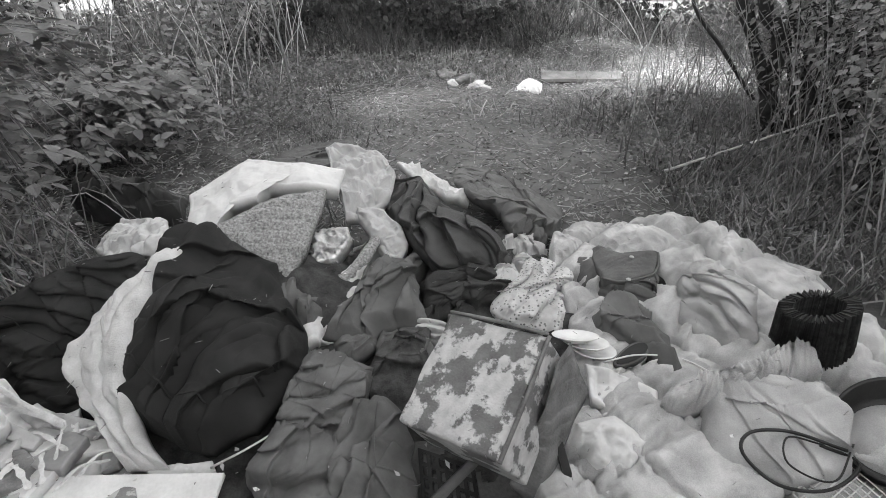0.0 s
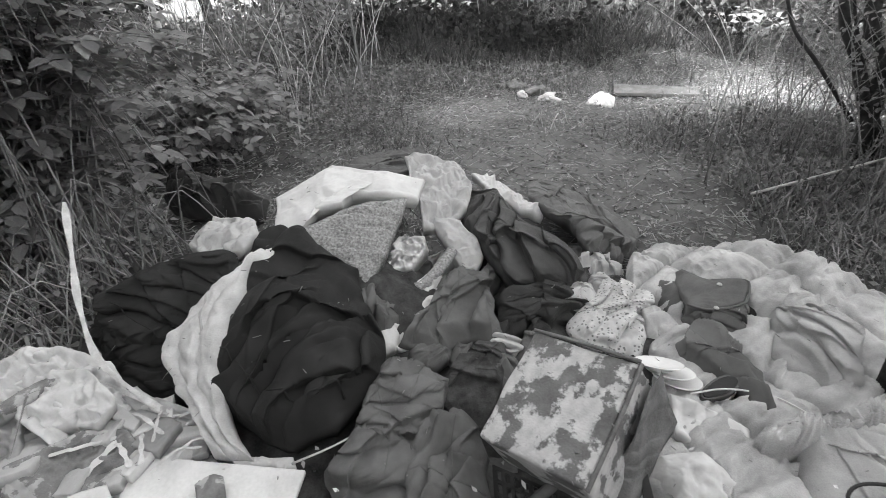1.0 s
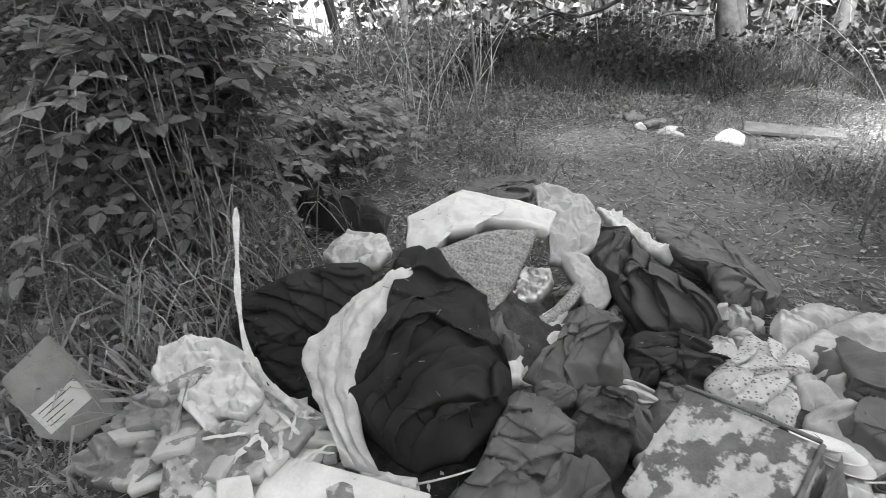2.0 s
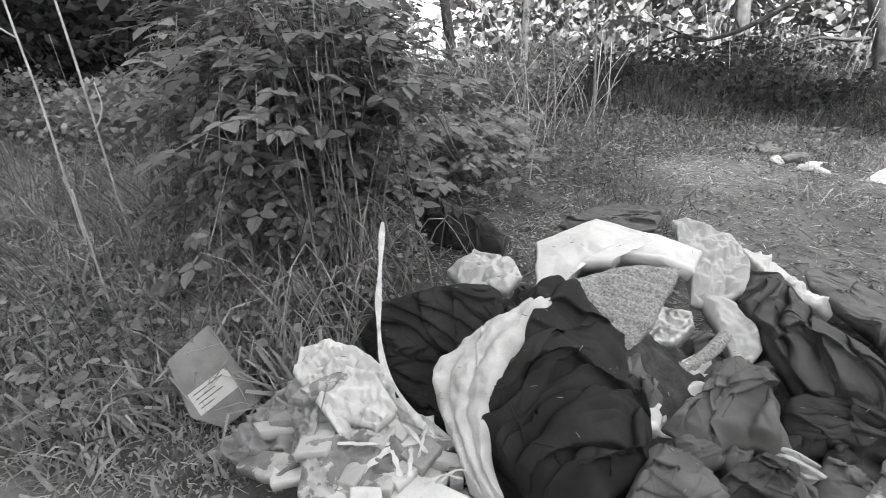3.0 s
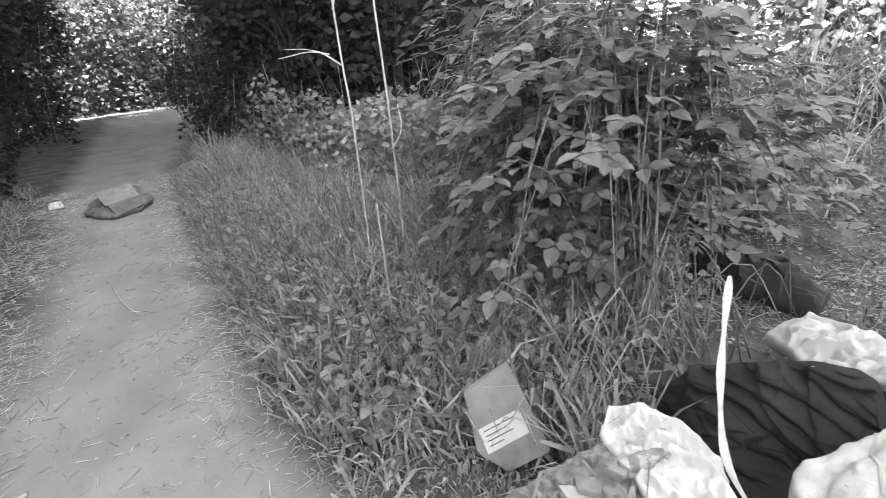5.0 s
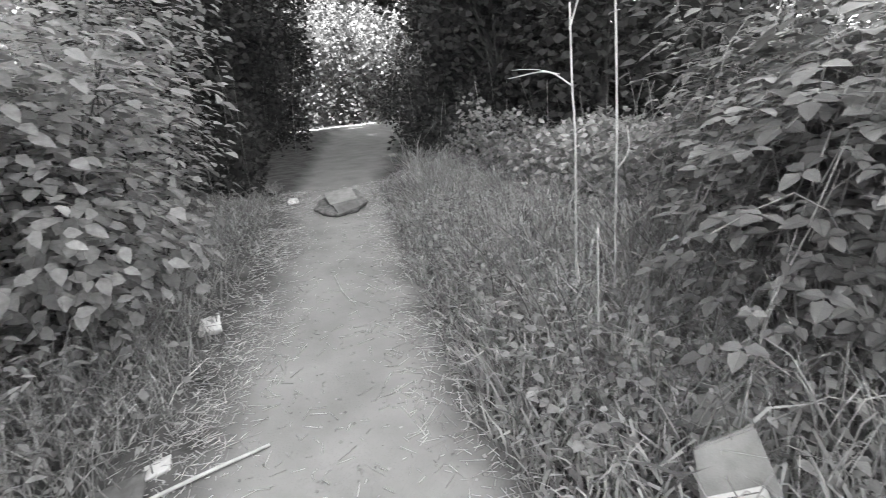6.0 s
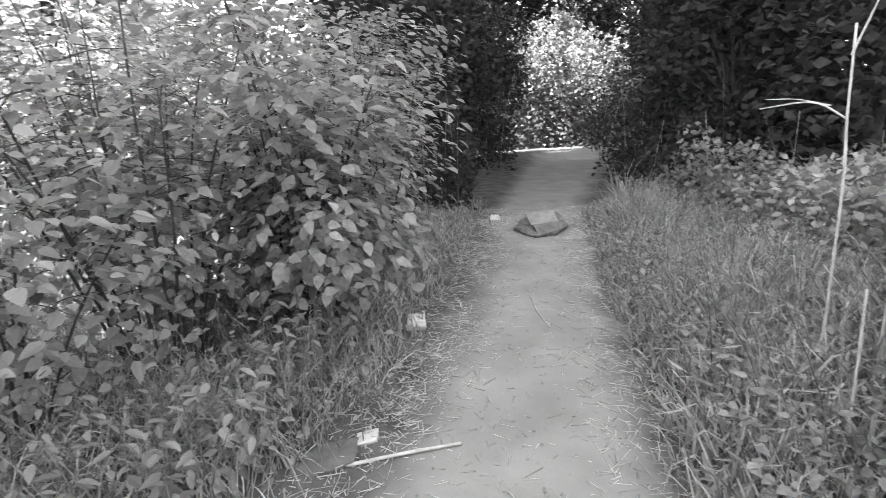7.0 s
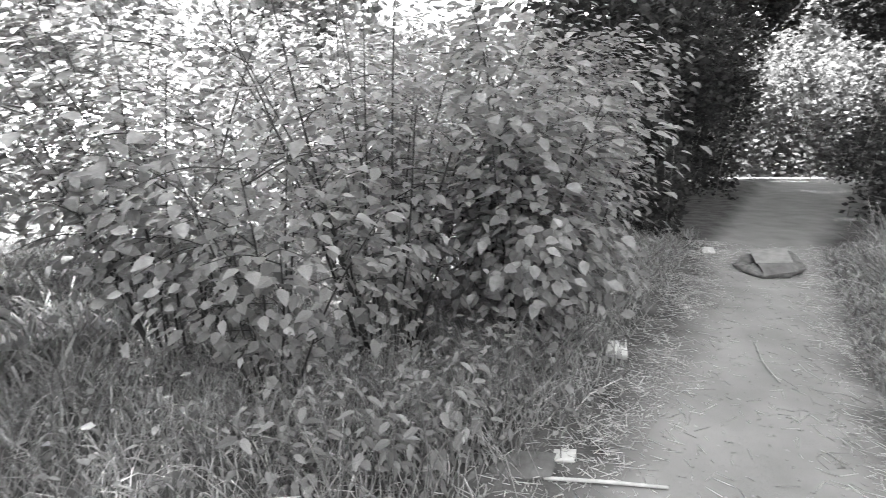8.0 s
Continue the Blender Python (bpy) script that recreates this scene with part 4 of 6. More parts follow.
tin_box()
cloth("torn_board", [(0.24, 0.95, 0.38), (0.28, 1.03, 0.46), (0.34, 1.12, 0.45), (0.40, 1.08, 0.30), (0.36, 1.04, 0.25), (0.23, 0.87, 0.08), (0.15, 0.91, 0.12)], M_BOARD, "torn water-stained board leaning against the tin box", "board", 0.004, (0.002, 8, 0, 1), 0.001, 0.008, 0.012, 61, sharp=True)
wboard = empty("white_board")
slab("panel", [(-1.21, 0.78, 0.11), (-1.24, 0.95, 0.13), (-0.68, 0.95, 0.13), (-0.68, 0.80, 0.11)], 0.016, M_WBOARD, wboard)
tagged(wboard, "white-faced chipped board lying at the edge of the heap", "board")


def carton():
    c = empty("padded_envelope")
    slab("envelope", [(-2.21, 0.77, 0.34), (-2.14, 0.94, 0.44), (-1.94, 0.96, 0.12), (-2.03, 0.82, 0.04), (-2.16, 0.79, 0.09)], 0.03, M_CARD, c, 0.006)
    a, ab, abc, ac = [Vector(q) for q in [(-2.153, 0.789, 0.193), (-2.057, 0.916, 0.280), (-2.012, 0.919, 0.193), (-2.106, 0.793, 0.103)]]
    slab("address_label", [a, ab, abc, ac], 0.004, M_PAPER, c, 0.0005)
    ux, uy = ab - a, ac - a
    n = ux.cross(uy).normalized()
    n = n if n.z > 0 else -n
    for k in range(4):
        b = a + n * 0.002 + uy * (0.14 + 0.2 * k) + ux * 0.1
        w = (0.75, 0.5, 0.62, 0.35)[k]
        slab("print_bar", [b, b + ux * w, b + ux * w + uy * 0.035, b + uy * 0.035], 0.002, M_INK, c, 0.0002)
    tagged(c, "grey padded envelope with a white label in the grass", "envelope")


carton()


def lath(name, points, w, mat, label):
    c = spline(points, 26)
    v, f = [], []
    for k, q in enumerate(c):
        ww = w * (0.75 + 0.25 * math.sin(k * 0.9)) * (0.55 if k in (0, 25) else 1)
        for dx, dy in ((-1, -0.25), (1, -0.25), (1, 0.25), (-1, 0.25)):
            v.append((q[0] + dx * ww * 0.5, q[1] + dx * ww * 0.3 + dy * ww * 0.6, q[2] + dy * ww * 0.3))
    for k in range(25):
        for s in range(4):
            f.append((4 * k + s, 4 * k + (s + 1) % 4, 4 * k + 4 + (s + 1) % 4, 4 * k + 4 + s))
    f += [(3, 2, 1, 0), (100, 101, 102, 103)]
    return tagged(mesh_object(name, v, f, mat, smooth=False), label, "stick")


lath("wooden_lath", [(-1.59, 1.41, 0.80), (-1.55, 1.32, 0.66), (-1.50, 1.22, 0.53), (-1.43, 1.13, 0.38), (-1.35, 1.11, 0.27), (-1.19, 1.08, 0.16)], 0.019, M_WOOD, "bent splintered pale wooden lath sticking up from the heap")
lath("wood_strip", [(-1.61, 1.09, 0.36), (-1.45, 1.11, 0.28), (-1.35, 1.11, 0.22), (-1.22, 1.09, 0.15)], 0.012, M_WOOD, "curled pale wood strip under the black garment")
lath("wood_strip", [(-1.31, 1.12, 0.20), (-1.19, 1.08, 0.17), (-1.08, 1.16, 0.17)], 0.014, M_WOOD, "short curled pale wood strip")
tagged(tube("thin_twig", [(-0.74, 0.98, 0.11), (-0.62, 1.01, 0.16), (-0.52, 1.05, 0.20)], 0.004, 0.003, M_STRAW, sides=5), "thin pale twig across the jeans", "twig")
lath("paper_strip", [(-1.49, 0.86, 0.20), (-1.38, 0.89, 0.22), (-1.30, 0.95, 0.20)], 0.035, M_WHITE, "white paper strip on the torn card")
lath("paper_strip", [(-1.37, 0.79, 0.13), (-1.31, 0.88, 0.18), (-1.28, 0.95, 0.20)], 0.030, M_WHITE, "folded white paper strip on the torn card")
lath("paper_strip", [(-1.54, 0.75, 0.12), (-1.41, 0.80, 0.14), (-1.25, 0.84, 0.10)], 0.040, M_WHITE, "white paper strip at the heap's edge")
cloth("paper_sheet", [(-1.60, 0.96, 0.30), (-1.62, 1.08, 0.34), (-1.44, 1.09, 0.36), (-1.29, 1.02, 0.30), (-1.35, 0.96, 0.25), (-1.51, 0.93, 0.25)], M_WHITE2, "crumpled white paper sheets lying on the bag", "paper", 0.0, (0.018, 20, 0, 1), 0.0, 0.008, 0.008, 71, stiff=True)
cloth("paper_sheet", [(-1.39, 1.11, 0.22), (-1.27, 1.13, 0.20), (-1.11, 1.11, 0.16), (-1.15, 1.06, 0.13), (-1.28, 1.05, 0.15)], M_PALE, "torn pale paper sheet under the black garment", "paper", 0.0, (0.018, 20, 0, 1), 0.0, 0.008, 0.008, 72, stiff=True)
cloth("tissue", [(-0.83, 0.89, 0.09), (-0.95, 0.98, 0.11), (-0.83, 0.99, 0.12), (-0.75, 1.01, 0.10), (-0.73, 0.98, 0.09), (-0.82, 0.91, 0.09)], M_WHITE2, "soft white tissue lying on the board", "tissue", 0.01, (0.008, 20, 0, 1), 0.0, 0.006, 0.03, 73, paper=True)
paper_dice = np.random.default_rng(23)
for k in range(26):
    cx, cy = paper_dice.uniform(-1.78, -0.95), paper_dice.uniform(0.70, 1.12)
    cz = 0.05 + 0.24 * math.exp(-(((cx + 1.58) / 0.26) ** 2 + ((cy - 1.05) / 0.22) ** 2)) + paper_dice.uniform(0.02, 0.08)
    a, l, w = paper_dice.uniform(0, 3.14), paper_dice.uniform(0.06, 0.16), paper_dice.uniform(0.022, 0.07)
    ca, sa = math.cos(a), math.sin(a)
    corners = [(l, w * 0.7), (0.1 * l, w), (-l, w), (-l * 0.9, -w * 0.8), (-0.1 * l, -w), (l * 0.8, -w)]
    tip = paper_dice.uniform(-0.35, 0.35)
    cloth("paper_strip" if w < 0.04 else "paper_sheet", [(cx + u * ca - v * sa, cy + u * sa + v * ca, cz + tip * u) for u, v in corners], (M_WHITE2, M_STRIPE, M_PALE, M_WHITE2, M_CLEAR)[k % 5],
          ("creased white paper in the rubbish", "torn printed paper in the rubbish", "creased pale paper in the rubbish", "crumpled white paper in the rubbish", "cloudy plastic film in the rubbish")[k % 5],
          "paper", 0.002, (0.0045, 15, 57 * a, 1), 0.0, 0.004, 0.008, 300 + k, stiff=True)
for k in range(9):
    a = rnd.uniform(0, 3.14)
    q = np.array([rnd.uniform(-1.5, -0.85), rnd.uniform(0.9, 1.12), 0.17])
    dv = np.array([math.cos(a), math.sin(a) * 0.6, 0]) * rnd.uniform(0.05, 0.12)
    lath("wood_strip", [tuple(q - dv), tuple(q + np.array([0, 0.01, 0.03])), tuple(q + dv)], rnd.uniform(0.008, 0.02), M_WOOD, "curled splinter of pale wood")
tagged(tube("foam_roll", [(-0.70, 1.88, 0.24), (-0.59, 1.80, 0.22), (-0.46, 1.80, 0.23), (-0.38, 1.89, 0.28), (-0.34, 1.98, 0.31)], 0.030, 0.026, M_FOAM, sides=12, jitter=0.08), "bent roll of grey crumb foam", "foam")
tagged(tube("cane", [(1.33, 2.97, 0.17), (1.82, 3.13, 0.24), (2.47, 3.20, 0.42)], 0.009, 0.006, M_PALECANE, sides=6), "long pale dry cane leaning into the shrub", "stick")
tagged(tube("wood_stick", [(-0.07, 0.87, 0.08), (0.06, 0.94, 0.18)], 0.018, 0.018, M_OLIVE, sides=4), "short wooden slat in front of the tin box", "stick")
tagged(tube("string", [(0.51, 1.29, 0.20), (0.63, 1.32, 0.20), (0.78, 1.33, 0.17), (0.84, 1.23, 0.20)], 0.003, 0.003, M_WHITE, sides=6), "thin white cord across the quilt", "cord")
tagged(tube("cable", [(1.07, 0.93, 0.20), (0.94, 0.98, 0.22), (0.83, 0.98, 0.22), (0.79, 0.93, 0.20), (0.86, 0.86, 0.16), (0.99, 0.85, 0.15), (1.10, 0.91, 0.17), (1.01, 0.95, 0.20)], 0.005, 0.005, M_BLACK, sides=6, n=60), "black looped cable on the quilt", "cable")
tagged(tube("cable", [(1.02, 0.95, 0.2), (0.93, 0.97, 0.21), (0.9, 0.9, 0.19), (1.0, 0.86, 0.17), (1.1, 0.95, 0.2)], 0.0028, 0.0028, M_BLACK, sides=6, n=40), "thin black looped cable on the quilt", "cable")


def lathe(profile, steps, sx=1.0, sy=1.0):
    v = [(r * math.cos(2 * math.pi * k / steps) * sx, r * math.sin(2 * math.pi * k / steps) * sy, z) for r, z in profile for k in range(steps)]
    f = [(a * steps + k, a * steps + (k + 1) % steps, (a + 1) * steps + (k + 1) % steps, (a + 1) * steps + k) for a in range(len(profile) - 1) for k in range(steps)]
    return v, f


def crockery():
    for k, (dx, dz, tilt) in enumerate(((0, 0, 24), (0.035, -0.02, 18), (0.06, -0.045, 12))):
        v, f = lathe([(0.0, 0.0), (0.045, 0.0), (0.055, 0.008), (0.08, 0.018), (0.083, 0.021), (0.079, 0.022), (0.053, 0.012), (0.0, 0.005)], 36)
        ob = mesh_object("plate", v, f, M_SHELL)
        ob.matrix_world = pose(0.435 + dx, 1.40 - dx * 0.3, 0.20 + dz, -tilt, 12, 20)
        tagged(ob, "small white plastic plate tipped on the heap", "plate", "stacked plates")


crockery()


def shoe():
    s = empty("shoe", (0.62, 1.36, 0.135))
    s.rotation_euler = (0.3, -0.15, 0.5)
    for nm, sc, h0, h1, mt in (("sole", 1.0, 0.0, 0.018, M_WHITE), ("upper", 0.86, 0.016, 0.05, M_GREYC), ("insole", 0.66, 0.046, 0.054, M_BLACK)):
        bm = bmesh.new()
        lo, hi = [], []
        for k in range(24):
            a = 2 * math.pi * k / 24
            r = 0.038 * (1 + 0.18 * math.cos(a)) * sc
            x, y = 0.085 * math.cos(a) * (0.5 + 0.5 * sc), r * math.sin(a)
            lo.append(bm.verts.new((x, y, h0)))
            hi.append(bm.verts.new((x * 0.97, y * 0.95, h1)))
        for k in range(24):
            bm.faces.new((lo[k], lo[(k + 1) % 24], hi[(k + 1) % 24], hi[k]))
        bm.faces.new(hi)
        bm.faces.new(lo[::-1])
        part(nm, bm, mt, s)
    tagged(s, "worn low shoe with a white sole on the quilt", "shoe")


shoe()


def pleated_drum():
    """A tall oval ring of dark pleats, open in the middle."""
    d = empty("pleated_filter")
    d.matrix_world = pose(1.26, 1.37, 0.06, 8, -12, -8)
    n, h = 124, 0.33
    for k in range(n):
        a = 2 * math.pi * k / n
        c, s = math.cos(a), math.sin(a)
        ro, ri = 0.120 + 0.004 * math.sin(k * 2.3), 0.078
        bm = bmesh.new()
        da = 0.93 * math.pi / n
        top = h + 0.006 * math.sin(k * 1.7)
        vs = []
        for z, flare in ((0, 1.12), (top, 0.94)):
            for r, e in ((ri, -da), (ro, -da * 0.6), (ro + 0.003, 0), (ro, da * 0.6), (ri, da)):
                vs.append(bm.verts.new((r * math.cos(a + e) * flare, r * math.sin(a + e) * 0.62 * flare, z)))
        bm.faces.new(vs[4::-1])
        bm.faces.new(vs[5:])
        for q in range(5):
            bm.faces.new((vs[q], vs[(q + 1) % 5], vs[5 + (q + 1) % 5], vs[5 + q]))
        part("pleat", bm, M_PLEAT, d)
    tagged(d, "dark charred pleated oval filter standing on the quilt", "filter")


pleated_drum()


def black_basin():
    b = empty("black_basin", (1.30, 1.03, 0.10))
    b.rotation_euler = (0.25, -0.12, 0.3)
    v, f = lathe([(0.14, 0.0), (0.18, 0.01), (0.205, 0.075), (0.215, 0.08), (0.215, 0.086), (0.20, 0.085), (0.172, 0.02), (0.13, 0.012)], 40, 1.0, 0.75)
    mesh_object("basin_wall", v, f, M_BLACK, b)
    v, f = lathe([(0.0, 0.008), (0.14, 0.008), (0.14, 0.014), (0.0, 0.016)], 40, 1.0, 0.75)
    mesh_object("basin_floor", v, f, M_PILLOW, b)
    tagged(b, "black plastic oval basin lying on the quilt", "basin")
    g = empty("wire_grid", (1.05, 0.83, 0.10))
    g.rotation_euler = (0.2, -0.1, 0.5)
    for k in range(11):
        q = -0.1 + 0.02 * k
        tube("wire", [(q, -0.1, 0), (q, 0, 0.012), (q, 0.1, 0)], 0.0022, 0.0022, M_WHITE, g, 5)
        tube("wire", [(-0.1, q, 0.003), (0, q, 0.015), (0.1, q, 0.003)], 0.0022, 0.0022, M_WHITE, g, 5)
    tagged(g, "white wire grid lying at the edge of the quilt", "grid")


black_basin()


def strap():
    s = empty("buckle")
    slab("bar", [(0.272, 1.0, 0.245), (0.298, 1.0, 0.243), (0.338, 0.885, 0.115), (0.31, 0.88, 0.115)], 0.012, M_BLACK, s)
    for a, b in (((0.205, 0.985, 0.248), (0.29, 1.018, 0.256)), ((0.205, 0.955, 0.236), (0.28, 0.985, 0.242))):
        tube("grip_bar", [a, ((a[0] + b[0]) / 2, (a[1] + b[1]) / 2, a[2] + 0.004), b], 0.009, 0.009, M_BLACK, s, 8)
    tube("grip_bar", [(0.205, 0.985, 0.248), (0.2, 0.97, 0.243), (0.205, 0.955, 0.236)], 0.009, 0.009, M_BLACK, s, 8)
    tagged(s, "black plastic buckle handle in front of the tin", "handle")
    c = empty("plastic_crate")
    base = [Vector(q) for q in [(-0.12, 1.06, 0.08), (0.07, 0.97, 0.10), (0.03, 0.82, 0.03), (-0.10, 0.89, 0.03)]]
    ux, uy = (base[1] - base[0]), (base[3] - base[0])
    for k in range(7):
        a = base[0] + ux * (k / 7)
        slab("slat", [a, a + ux * 0.07, a + ux * 0.07 + uy, a + uy], 0.012, M_BLACK, c, 0.002)
    for k in range(5):
        a = base[0] + uy * (k / 4.6)
        slab("crossbar", [a, a + ux * 0.93, a + ux * 0.93 + uy * 0.07, a + uy * 0.07], 0.012, M_BLACK, c, 0.002)
    tagged(c, "black slotted plastic crate under the tin box", "crate")


strap()


for at in ((0.749, 1.809, 0.28400000000000003), (0.698, 1.675, 0.265)):
    v, f = lathe([(0.0, 0.004), (0.004, 0.005), (0.009, 0.003), (0.010, 0.0)], 14)
    ob = mesh_object("button", v, f, M_PALE, satchel)
    ob.location = at

# small paper scraps, straw and leaves that lie on the heap
n = 90
x, y = spots(n, -1.7, 1.3, 0.75, 1.35)
keep = in_heap(x, y) | (x < -0.3)
x, y = x[keep], y[keep]
n = len(x)
tagged(scatter("paper_bits", CHIP_V, CHIP_F, frames_from(np.stack([rnd.normal(0, 0.5, n), rnd.normal(0, 0.5, n), np.ones(n)], 1), rnd.uniform(0, 6.28, n)),
       np.stack([x, y, 0.06 + 0.12 * rnd.uniform(0, 1, n)], 1), np.stack([rnd.uniform(0.006, 0.02, n), rnd.uniform(0.01, 0.035, n), np.full(n, 0.05)], 1), M_SCRAP), "small torn paper scraps between the clothes", "paper", kind="stuff")

dice3 = np.random.default_rng(41)
n = 320
x, y = dice3.uniform(-1.75, 1.45, n), dice3.uniform(0.8, 2.5, n)
keep = in_heap(x, y)
x, y = x[keep], y[keep]
deps = bpy.context.evaluated_depsgraph_get()
zs = []
for a, b in zip(x, y):
    hit, at, nn, _, ob, _ = scene.ray_cast(deps, Vector((float(a), float(b), 1.2)), Vector((0, 0, -1)))
    zs.append(at.z + 0.003 if hit else 0.02)
n = len(x)
nrm = np.stack([dice3.normal(0, 0.3, n), dice3.normal(0, 0.3, n), np.ones(n)], 1)
tagged(scatter("straw_bits", STICK_V, STICK_F, frames_from(nrm, dice3.uniform(0, 6.283, n)), np.stack([x, y, np.array(zs)], 1),
       np.stack([dice3.uniform(0.0012, 0.003, n), dice3.uniform(0.005, 0.03, n), dice3.uniform(0.0012, 0.003, n)], 1), M_CANE), "bits of straw caught on the clothes", "straw", kind="stuff")

# on the path
# body and front flap are darker than the top flap, standing in for shadowed edges
cb = cloth("flat_cardboard", [(-7.70, 0.18, 0.04), (-7.82, 0.50, 0.06), (-8.12, 0.68, 0.09), (-8.62, 0.60, 0.17), (-8.72, 0.36, 0.18), (-8.48, 0.03, 0.09), (-8.28, -0.08, 0.04), (-7.92, 0.02, 0.04)], M_BOARD, "flattened crumpled cardboard box lying on the path", "cardboard", 0.06, (0.018, 6, 60, 3), 0.0, 0.03, 0.09, 50, stiff=True)
slab("flap", [(-7.92, 0.14, 0.14), (-7.96, 0.52, 0.17), (-8.42, 0.50, 0.26), (-8.38, 0.10, 0.22)], 0.012, M_CARD, cb, 0.003)
slab("flap", [(-7.70, 0.22, 0.05), (-7.83, 0.53, 0.08), (-7.96, 0.50, 0.17), (-7.92, 0.16, 0.14)], 0.012, M_OLIVE, cb, 0.003)
tagged(tube("peeled_stick", [(-3.14, -1.20, 0.012), (-3.22, -0.93, 0.02), (-3.31, -0.65, 0.012)], 0.011, 0.009, M_PALECANE, sides=6), "pale straight stick lying on the path", "stick")
cloth("paper_scrap", [(-4.72, -1.14, 0.04), (-4.72, -0.98, 0.05), (-4.98, -1.02, 0.07), (-4.96, -1.16, 0.05)], M_PAPER, "crumpled white paper scrap at the path's edge", "paper", 0.01, (0.004, 24, 30, 1), 0.0, 0.006, 0.03, 51, paper=True)
cloth("paper_scrap", [(-9.0, -0.40, 0.01), (-9.05, -0.24, 0.02), (-9.4, -0.26, 0.02), (-9.4, -0.42, 0.01)], M_PAPER, "flat white paper scrap on the path", "paper", 0.02, (0.010, 20, 30, 1), 0.0, 0.006, 0.03, 52, paper=True)
cloth("slate_shard", [(-3.05, -1.36, 0.01), (-3.15, -1.17, 0.03), (-3.36, -1.18, 0.02), (-3.30, -1.40, 0.01), (-3.10, -1.48, 0.01)], M_OLIVE, "flat grey shard lying at the path's edge", "shard", 0.012, (0.002, 20, 0, 1), 0.001, 0.008, 0.01, 53, sharp=True)
cloth("white_scrap", [(-3.30, -1.19, 0.01), (-3.33, -1.09, 0.02), (-3.43, -1.10, 0.02), (-3.40, -1.21, 0.01)], M_WHITE2, "small white tissue by the path", "paper", 0.006, (0.004, 24, 0, 1), 0.0, 0.006, 0.03, 54, paper=True)
cloth("far_paper", [(0.70, 5.75, 0.01), (0.9, 6.15, 0.05), (1.05, 5.95, 0.03), (0.98, 5.6, 0.01)], M_WHITE2, "white paper lump in the sunlit clearing", "paper", 0.09, (0.010, 8, 0, 1), 0.0, 0.02, 0.02, 55, paper=True)
pl = empty("plank")
slab("board", [(1.05, 6.05, 0.07), (1.1, 6.4, 0.09), (2.0, 6.2, 0.08), (1.95, 5.95, 0.05)], 0.035, M_OLIVE, pl)
tagged(pl, "weathered plank lying in the clearing", "plank")
tagged(tube("dry_twig", [(-4.75, -0.02, 0.008), (-5.05, -0.08, 0.014), (-5.5, -0.10, 0.008)], 0.006, 0.004, M_PALECANE, sides=5), "thin dry twig along the path", "twig")


# ---- plants ----
def stalks(n, x, y, h0, h1, r, lean):
    out = []
    for k in range(n):
        h = rnd.uniform(h0, h1)
        a = rnd.uniform(0, 6.283)
        l = rnd.uniform(0.05, lean) * h
        bx, by = x[k], y[k]
        bz = float(ground_z(np.array([bx]), np.array([by]))[0])
        out.append(([(bx, by, bz - 0.02), (bx + 0.35 * l * math.cos(a), by + 0.35 * l * math.sin(a), bz + 0.55 * h), (bx + l * math.cos(a), by + l * math.sin(a), bz + h)], r * rnd.uniform(0.7, 1.3), r * 0.4))
    return out


def arch(base, tip, rise):
    base, tip = np.array(base, float), np.array(tip, float)
    mid = base * 0.42 + tip * 0.58
    mid[2] = max(base[2], tip[2]) + rise
    q = base * 0.75 + tip * 0.25
    q[2] = base[2] + 0.62 * (mid[2] - base[2])
    return [tuple(base), tuple(q), tuple(mid), tuple(tip)]


def leaves_on(lines, per, spread, start=0.25):
    """Places along stems where leaves sit, thrown a little off the stem."""
    loc = []
    for pts, _, _ in lines:
        c = spline(pts, 40)
        i = rnd.integers(int(40 * start), 40, per)
        loc.append(c[i] + rnd.normal(0, spread, (per, 3)))
    return np.vstack(loc)


def leafage(thing, name, tv, tf, loc, centre, size, mat, near, first=300, up=0.9, out=0.7):
    """Leaves of a bush: those nearest to a spot are parts of their own, the rest is one mesh."""
    n = len(loc)
    loc[:, 2] = np.maximum(loc[:, 2], 0.04)
    away = loc - np.array(centre)
    away /= np.linalg.norm(away, axis=1)[:, None] + 1e-6
    nrm = away * out + np.array([0, 0, up]) + rnd.normal(0, 0.35, (n, 3))
    spin = np.arctan2(away[:, 1], away[:, 0]) + rnd.normal(0, 0.7, n)
    rot = frames_from(nrm, spin)
    s = rnd.uniform(size[0], size[1], n)
    order = np.argsort(np.linalg.norm(loc - np.array(near), axis=1))
    me = bpy.data.meshes.new(name)
    me.from_pydata(tv, [], tf)
    me.materials.append(mat)
    for k in order[:first]:
        ob = new(name, me)
        ob.parent = thing
        m = Matrix(rot[k].tolist()).to_4x4()
        ob.matrix_world = Matrix.Translation(loc[k]) @ m @ Matrix.Scale(s[k], 4)
    rest = order[first:]
    ob = scatter("foliage", MID_V if tv is LEAF_V else tv, MID_F if tv is LEAF_V else tf, rot[rest], loc[rest], s[rest], mat, thing)
    ob["kind"] = "stuff"
    return ob


TRE_V, TRE_F = trefoil()
LEAF_V, LEAF_F = leaflet(0.62)
MID_V, MID_F = simple_leaf(0.62)
LONG_V, LONG_F = leaflet(0.42)
FAR_V = [(0, 0, 0), (-0.33, 0.45, 0.06), (0, 1.0, -0.1), (0.33, 0.45, 0.06)]
FAR_F = [(0, 3, 1), (1, 3, 2)]


